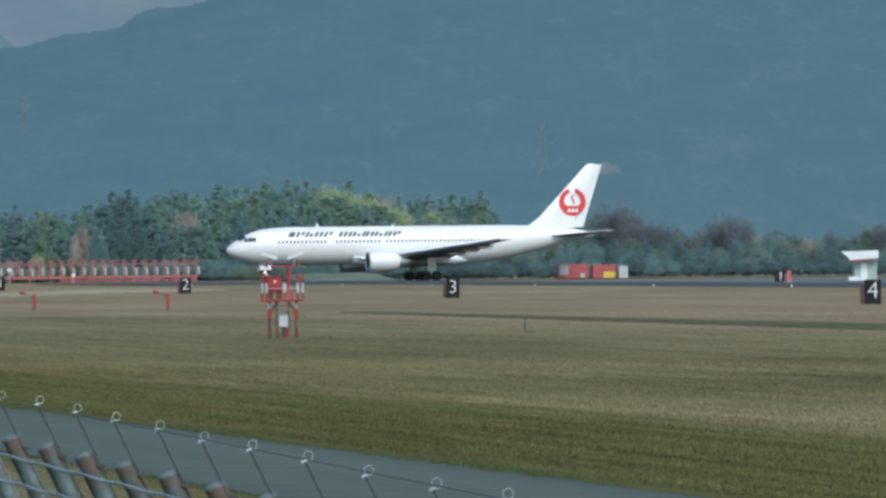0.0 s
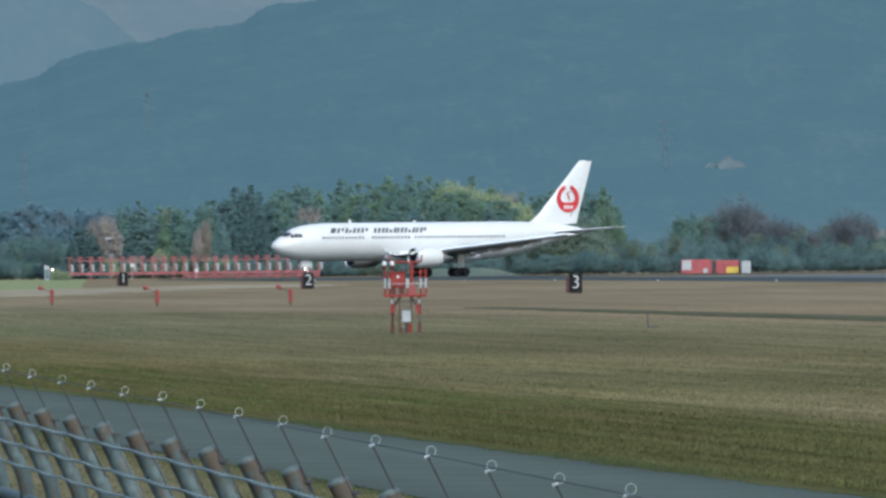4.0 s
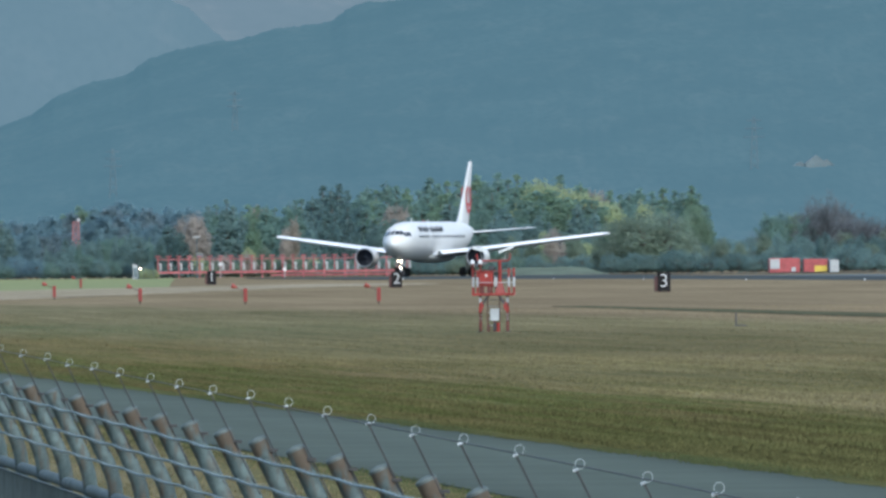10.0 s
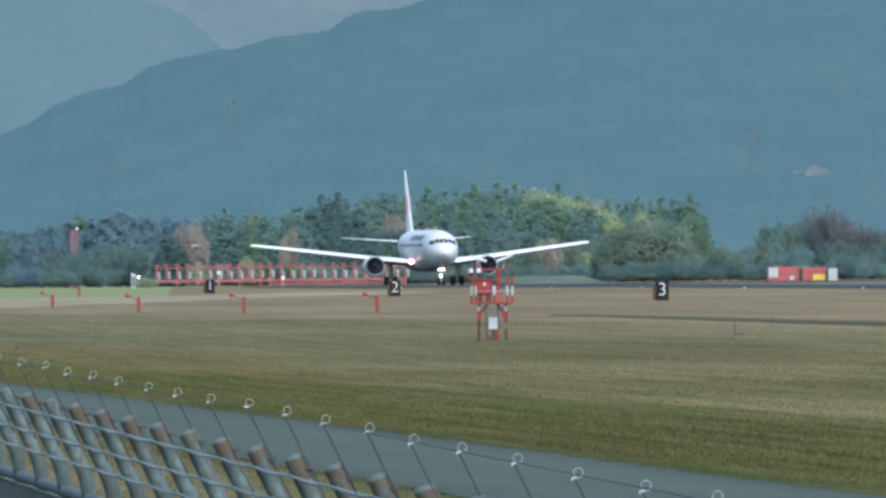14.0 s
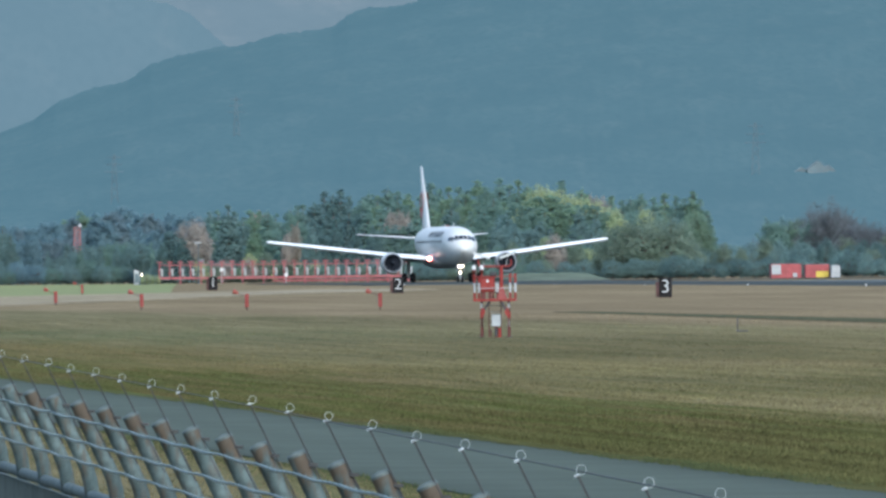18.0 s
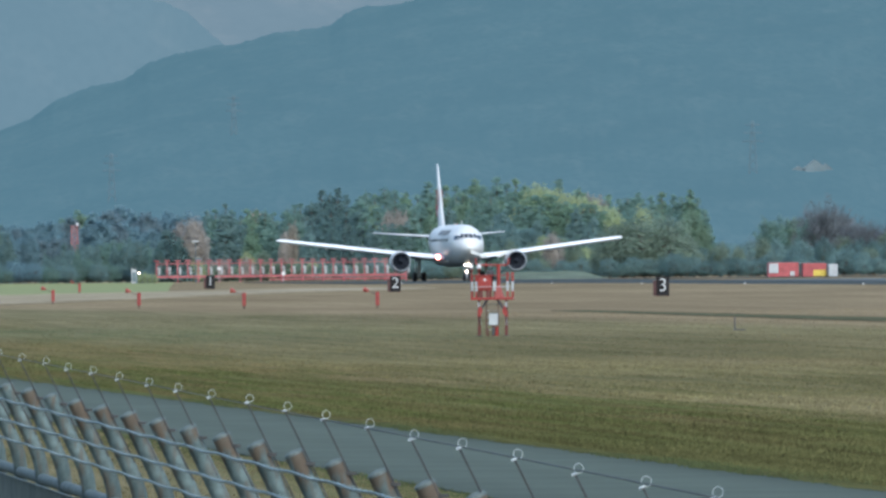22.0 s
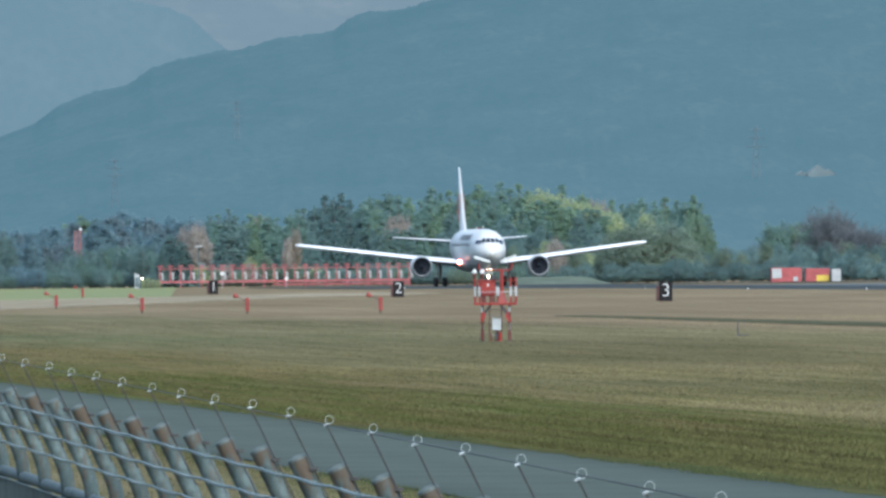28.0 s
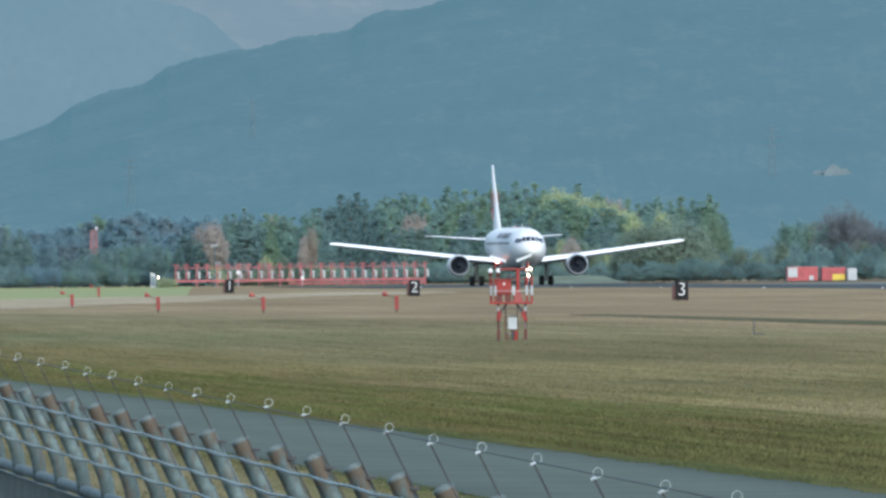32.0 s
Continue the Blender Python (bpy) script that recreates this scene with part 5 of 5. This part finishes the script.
for i in range(20):
    tree("bush", rng_t.choice(("olive", "brown", "olive", "lime", "green")), 345 + i * 12 + rng_t.uniform(-4, 4), rng_t.uniform(440, 464), rng_t.uniform(2740, 2765), widen=1.0, shrub=True)
for i in range(40):
    tree("bush", rng_t.choice(("olive", "cedar", "dkleaf")), 560 + i * 13 + rng_t.uniform(-4, 4), rng_t.uniform(440, 464), rng_t.uniform(2720, 2745), widen=1.1, shrub=True)
for i in range(60):
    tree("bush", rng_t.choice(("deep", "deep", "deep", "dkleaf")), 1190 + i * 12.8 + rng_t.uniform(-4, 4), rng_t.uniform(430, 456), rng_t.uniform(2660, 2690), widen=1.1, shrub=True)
for i in range(10):
    tree("bush", "dkleaf", 1084 + i * 14, rng_t.uniform(440, 460), 2688, widen=1.2, shrub=True)
# left woods
for px, top, k in ((4, 388, "dkleaf"), (18, 404, "dkleaf"), (118, 420, "dkleaf"), (130, 424, "dkleaf"), 
                   (372, 362, "dkleaf"), (386, 360, "cedar"), (404, 350, "dkleaf"), (416, 362, "cedar"), (430, 372, "dkleaf"), (396, 376, "dkleaf"), (414, 392, "dkleaf"), (-20, 398, "dkleaf"), (-50, 392, "cedar"), (-90, 390, "cedar"),
                   (442, 360, "sunny"), (458, 362, "sunny"), (474, 360, "cedar"), (488, 366, "cedar"), (450, 386, "sunny"), (470, 392, "sunny"), (486, 400, "cedar"), (514, 356, "cedar"), (526, 352, "cedar"), (540, 372, "dkleaf"), (552, 390, "dkleaf")):
    tree("conifer", k, px, top, rng_t.uniform(2770, 2850), widen=1.25)
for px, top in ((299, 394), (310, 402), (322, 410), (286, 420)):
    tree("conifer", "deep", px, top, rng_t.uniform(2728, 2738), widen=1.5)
for px, top in ((250, 474), (258, 470), (268, 473), (277, 475)):
    tree("bush", "lime", px, top, 2612, widen=0.9, shrub=True)
for px, top, k, w in ((346, 367, "brown", 0.75), (324, 376, "brown", 0.6), (356, 384, "brown", 0.6), (522, 375, "tan", 0.36), (508, 393, "brown", 0.42),
                      (440, 432, "lime", 0.8), (470, 430, "olive", 0.8)):
    tree("broad", k, px, top, rng_t.uniform(2745, 2765), widen=w)
for i in range(26):
    px = 84 + i * 10 + rng_t.uniform(-4, 4)
    tree("conifer" if i % 3 == 0 else "broad", rng_t.choice(("dkleaf", "dkleaf", "cedar")), px, skyline([(80, 436), (150, 412), (220, 406), (280, 418), (350, 420)], px) + rng_t.uniform(-4, 12), rng_t.uniform(2745, 2800), widen=0.85)
# Far rows; their haze lies in the blue and mauve leaf colours.
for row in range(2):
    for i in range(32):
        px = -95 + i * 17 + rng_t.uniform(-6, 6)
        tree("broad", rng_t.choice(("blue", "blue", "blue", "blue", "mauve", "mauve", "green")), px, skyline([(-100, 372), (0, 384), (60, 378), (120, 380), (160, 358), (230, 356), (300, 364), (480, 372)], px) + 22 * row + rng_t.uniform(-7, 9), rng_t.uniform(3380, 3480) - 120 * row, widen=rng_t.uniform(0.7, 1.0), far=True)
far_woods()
# right hedge and woods
for i in range(64):
    px = 1212 + i * 12.2 + rng_t.uniform(-5, 5)
    tree("bush" if i % 2 else "broad", rng_t.choice(("deep", "deep", "dkleaf", "olive")), px, rng_t.uniform(404, 428), rng_t.uniform(2700, 2760), widen=0.8, shrub=True)
for i in range(30):
    px = 1345 + i * 21 + rng_t.uniform(-6, 6)
    tree("bare" if i % 2 == 0 else "broad", ("maroon" if i % 2 == 0 else rng_t.choice(("cedar", "dkleaf", "olive"))), px, rng_t.uniform(386, 410), rng_t.uniform(2790, 2900))
for px, top, k, kd, w in ((1368, 368, "cedar", "broad", 0.9), (1384, 366, "dkleaf", "broad", 0.8), (1412, 368, "green", "broad", 0.9), (1440, 367, "cedar", "broad", 0.9), (1458, 376, "dkleaf", "broad", 0.8), (1462, 334, "maroon", "bare", 1.0), (1490, 346, "maroon", "bare", 1.0), (1440, 346, "maroon", "bare", 0.9),
                          (1512, 364, "maroon", "bare", 1.0), (1534, 372, "maroon", "bare", 1.0), (1556, 376, "maroon", "bare", 1.0), (1500, 384, "maroon", "broad", 0.8), (1526, 392, "maroon", "broad", 0.8), (1552, 394, "maroon", "broad", 0.8), (1648, 364, "maroon", "bare", 1.0), (1668, 358, "maroon", "bare", 1.0), (1692, 372, "maroon", "bare", 0.9),
                          (1719, 408, "dkleaf", "broad", 0.9), (1760, 412, "olive", "broad", 0.9), (1785, 408, "olive", "broad", 1.1), (1845, 432, "dkleaf", "broad", 1.0), (1915, 382, "green", "broad", 1.0), (1940, 372, "maroon", "bare", 1.0), (1715, 398, "brown", "broad", 0.7), (1750, 402, "olive", "broad", 0.9), (1780, 400, "olive", "broad", 0.9), (1806, 404, "brown", "broad", 0.8)):
    tree(kd, k, px, top, rng_t.uniform(2760, 2830), widen=w)


# ---- sheds beside the runway ----
def crate(name, px0, px1, ytop, d, mat, label, extra):
    xa, za = spot(px0, ytop, d)
    xb = spot(px1, ytop, d)[0]
    w = xb - xa
    s = thing(name, pose(xa, d, 0), label, "container")
    b = part("body", box(fresh(), 0, w, 0, 2.4, 0.1, za, 0.05), mat, s)
    part("skid", box(fresh(), 0.1, w - 0.1, 0.1, 2.3, 0, 0.1), "dark", s)
    n_ = max(3, int(w / 0.45))
    for k in range(1, n_):
        part("rib", box(fresh(), w * k / n_ - 0.04, w * k / n_ + 0.04, -0.05, 0, 0.2, za - 0.1), mat, b)
    for x0, x1, z0, z1, m_ in extra:
        part("panel", box(fresh(), x0 * w, x1 * w, -0.09, -0.052, z0 * za, z1 * za), m_, b)
    return s


crate("container", 1363, 1417, 457, 2520, "shed", "red steel container with a white end panel", ((0.02, 0.33, 0.3, 0.95, "dull"), (0.72, 0.86, 0.1, 0.4, "dull")))
crate("container", 1424, 1466, 458, 2524, "shed", "red steel container with a yellow panel", ((0.45, 0.98, 0.08, 0.52, "yellow"),))
crate("cabinet", 1470, 1486, 459, 2522, "dull", "small white equipment cabinet beside the containers", ())


# ---- small things of the field and the far side ----
def stake():
    x, _ = spot(1303, 577, 724)
    t = thing("stake", pose(x, 724, 0), "thin dark stake with a flat foot in the grass", "stake")
    part("pole", tube(fresh(), (0, 0, 0), (0, 0, 0.58), 0.03, 0.025), "dark", t)
    part("foot", box(fresh(), -0.05, 0.42, -0.2, 0.2, 0, 0.05, 0.01), "dark", t)


def edge_light(y):
    t = thing("edge_light", pose(146.6, y, 0.42 if y < 1500 else 0.42 - 0.42 * (y - 1500) / 800), "small white runway edge light", "light", "runway edge lights")
    part("base", tube(fresh(), (0, 0, 0), (0, 0, 0.12), 0.07, 0.06, 8), "concrete", t)
    part("globe", tube(fresh(), (0, 0, 0.12), (0, 0, 0.24), 0.06, 0.04, 8), "paint", t)


def lamp_pole(px, py, d, light):
    x, z = spot(px, py, d)
    t = thing("lamp_pole", pose(x, d, 0), "slim grey pole with a lamp on top", "pole")
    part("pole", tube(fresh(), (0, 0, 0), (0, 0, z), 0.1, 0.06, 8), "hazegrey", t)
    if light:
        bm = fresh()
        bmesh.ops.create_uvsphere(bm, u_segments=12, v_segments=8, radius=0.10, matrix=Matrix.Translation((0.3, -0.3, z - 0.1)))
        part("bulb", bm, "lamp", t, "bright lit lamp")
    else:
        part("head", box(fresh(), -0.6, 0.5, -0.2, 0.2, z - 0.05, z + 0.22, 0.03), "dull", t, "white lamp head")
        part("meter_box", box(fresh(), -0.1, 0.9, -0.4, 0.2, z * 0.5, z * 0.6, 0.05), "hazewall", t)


def far_tower():
    d = 3150
    x, z = spot(136, 392, d)
    t = thing("antenna_tower", pose(x, d, 0), "orange lattice tower behind the trees, paled with haze", "tower")
    for sx in (-1, 1):
        for sy in (-1, 1):
            part("leg", tube(fresh(), (sx * 0.75, sy * 0.75, 0), (sx * 0.5, sy * 0.5, z), 0.12, 0.10, 6), "pink", t)
    for k in range(9):
        z0, z1 = z * k / 9, z * (k + 1) / 9
        for sx in (-1, 1):
            part("brace", tube(fresh(), (sx * 0.62, -0.62, z0), (-sx * 0.62, -0.62, z1), 0.08, None, 5), "pink", t)
        part("ring_beam", box(fresh(), -0.6, 0.6, -0.6, 0.6, z1 - 0.08, z1 + 0.06), "pink", t)
    bm = fresh()
    bmesh.ops.create_uvsphere(bm, u_segments=10, v_segments=6, radius=0.3, matrix=Matrix.Translation((0.5, -0.5, z + 0.3)))
    part("dish", bm, "paint", t)


def shelter():
    d = 2050
    xa, za = spot(1862, 431, d)
    xb = spot(1928, 438, d)[0]
    w = xb - xa
    t = thing("shelter", pose(xa, d, 0), "pale green hut under an overhanging white flat roof", "hut")
    wall = part("wall", box(fresh(), w * 0.38, w * 0.98, 0, 3, 0, za - 0.9, 0.03), material("pale_green", (0.22, 0.28, 0.26), 0.7), t, "pale green wall")
    part("door", box(fresh(), w * 0.55, w * 0.72, -0.06, 0, 0, 2.1), "grey", wall)
    bm = fresh()
    loft(bm, [[Vector((x, y, z)) for x, z in ((0, za - 0.2), (w, za - 0.1), (w, za - 1.0), (w * 0.25, za - 1.15))] for y in (-1.0, 3.6)])
    part("roof", fix(bm), "paint", t, "white flat roof with a slanted front")
    part("roof_edge", box(fresh(), w * 0.2, w * 0.9, -1.06, -1.0, za - 1.3, za - 1.16), "hazed", t)
    part("step", box(fresh(), w * 0.2, w * 0.5, -1.2, 0, 0, 0.5, 0.03), "paint", t)


def side_board():
    d = 1950
    x, z = spot(1755, 467, d)
    t = thing("signboard", pose(x, d, 0), "black board with a white bar beside a red post", "sign")
    part("board", box(fresh(), -0.6, 0.5, -0.1, 0.1, 0.2, z, 0.03), "black", t)
    part("bar", box(fresh(), -0.02, 0.16, -0.13, -0.102, 0.35, z - 0.15), "dull", t)
    for q in (-0.4, 0.3):
        part("leg", tube(fresh(), (q, 0, 0), (q, 0, 0.3), 0.05), "dark", t)
    part("red_post", box(fresh(), 0.75, 1.25, -0.2, 0.2, 0, z * 0.95, 0.05), "hazed", t, "haze-paled red post")


def on_slope(px, py):
    """Depth at which a direction meets the wooded slope."""
    for k in range(400):
        f = k / 400
        if spot(px, crest(HILL_NEAR, px, f), 4600)[1] * (f * 1.02) ** 0.8 > spot(px, py, 3700 + 900 * f)[1]:
            return 3700 + 900 * f
    return 4500


def hill_house():
    d = on_slope(1440, 292) - 6
    xa, z = spot(1402, 294, d)
    u = (spot(1480, 294, d)[0] - xa) / 78
    t = thing("house", pose(xa, d, z), "pale gabled house with lower wings high on the hillside", "house")
    for x0, x1, eave, top, y0 in ((25, 66, 6, 20, -1.0), (3, 32, 2, 9, 0.2), (54, 78, 3, 13, 0.6)):
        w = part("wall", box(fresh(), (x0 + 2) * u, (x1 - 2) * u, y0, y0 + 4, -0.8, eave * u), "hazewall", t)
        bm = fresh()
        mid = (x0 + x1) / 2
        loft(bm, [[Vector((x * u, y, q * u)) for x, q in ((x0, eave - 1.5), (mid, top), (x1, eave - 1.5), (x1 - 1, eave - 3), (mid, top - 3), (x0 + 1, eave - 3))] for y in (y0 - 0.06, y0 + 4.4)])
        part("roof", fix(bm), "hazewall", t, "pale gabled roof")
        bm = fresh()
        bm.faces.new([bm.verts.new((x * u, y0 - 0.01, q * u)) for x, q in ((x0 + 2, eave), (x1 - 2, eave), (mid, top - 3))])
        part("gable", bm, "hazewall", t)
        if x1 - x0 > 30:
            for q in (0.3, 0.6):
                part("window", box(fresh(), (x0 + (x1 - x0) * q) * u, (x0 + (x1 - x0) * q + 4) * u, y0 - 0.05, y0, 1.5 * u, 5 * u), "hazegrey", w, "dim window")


def pylon(px, top, bottom):
    d = on_slope(px, bottom) - 4
    x, z1 = spot(px, top, d)
    z0 = spot(px, bottom, d)[1]
    h = z1 - z0
    t = thing("pylon", pose(x, d, z0), "grey lattice power pylon on the hillside", "pylon")
    for sx in (-1, 1):
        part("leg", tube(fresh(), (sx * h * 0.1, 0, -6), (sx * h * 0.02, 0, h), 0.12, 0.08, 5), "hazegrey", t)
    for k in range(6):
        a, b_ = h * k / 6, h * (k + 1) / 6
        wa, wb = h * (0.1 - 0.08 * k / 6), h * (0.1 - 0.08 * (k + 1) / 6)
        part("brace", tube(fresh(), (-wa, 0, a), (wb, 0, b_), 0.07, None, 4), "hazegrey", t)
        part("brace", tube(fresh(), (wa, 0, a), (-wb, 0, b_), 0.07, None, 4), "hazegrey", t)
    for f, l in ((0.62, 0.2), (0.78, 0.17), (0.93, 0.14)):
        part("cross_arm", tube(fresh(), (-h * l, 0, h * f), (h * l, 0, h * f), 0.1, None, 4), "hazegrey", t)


def equipment_cabinet():
    d = 2600
    xa, z = spot(237, 466, d)
    xb = spot(246, 466, d)[0]
    w = xb - xa
    t = thing("equipment_cabinet", pose(xa, d + 1, 0), "pale grey steel cabinet with a slanted top beside the antenna row", "cabinet")
    bm = fresh()
    loft(bm, [[Vector((x, y, q)) for x, q in ((0, 0.1), (w, 0.1), (w, z * 0.86), (0, z))] for y in (0, 0.9)])
    b = part("body", fix(bm), "dull", t)
    part("door", box(fresh(), w * 0.12, w * 0.88, -0.04, -0.002, 0.3, z * 0.72, 0.01), "hazewall", b)
    part("plinth", box(fresh(), 0.02, w - 0.02, 0.02, 0.88, 0, 0.1), "concrete", t)
    for px in (255, 264, 273):
        x, q = spot(px, 465 + rng_t.uniform(-3, 3), d)
        p = thing("marker_pole", pose(x, d, 0), "thin grey pole beside the antenna row", "pole", "poles beside the antenna row")
        part("shaft", tube(fresh(), (0, 0, 0), (0, 0, q), 0.04, 0.03, 8), "hazewall", p)
        part("cap", tube(fresh(), (0, 0, q), (0, 0, q + 0.12), 0.07, 0.05, 8), "hazewall", p)


stake()
for y in range(960, 2200, 120):
    edge_light(y)
lamp_pole(350, 420, 2700, False)
lamp_pole(246, 474, 2600, True)
far_tower()
shelter()
side_board()
hill_house()
pylon(203, 262, 345)
pylon(420, 160, 232)
pylon(1338, 205, 300)
equipment_cabinet()

def motions():
    P = PLANE
    walk(P, [
        (0.0, pose(202.75, 2506, 0.1, 0, 0, -79.9)), (1.0, pose(198.5, 2505, 0.1, 0, 0, -76.8)), (2.0, pose(194.4, 2504, 0.1, 0, 0, -73.2)), (3.0, pose(190.8, 2503, 0.1, 0, 0, -66.8)),
        (4.0, pose(187.5, 2502, 0.1, 0, 0, -59.6)), (6.5, pose(180.0, 2497, 0.1, 0, 0, -40.5)), (8.0, pose(176.5, 2493, 0.1, 0, 0, -29.2)), (9.0, pose(175.0, 2492, 0.1, 0, 0, -21.8)),
        (10.0, pose(173.55, 2491, 0.1, 0, 0, -15.9)), (11.0, pose(172.7, 2489, 0.1, 0, 0, -9.7)), (12.0, pose(172.0, 2487, 0.1, 0, 0, -5.1)), (13.0, pose(171.6, 2484.5, 0.1, 0, 0, -1.2)),
        (14.5, pose(171.6, 2479.3, 0.1, 0, 0, 2.8)), (16.5, pose(172.05, 2470, 0.1, 0, 0, 3.4)), (19.0, pose(172.3, 2454.5, 0.1, 0, 0, 1.4)), (23.0, pose(172.4, 2430, 0.1, 0, 0, 0.6)),
        (28.0, pose(172.4, 2400.5, 0.1, 0, 0, 0.5)), (32.0, pose(173.1, 2371.5, 0.1, 0, 0, 1.4)),
    ])


motions()
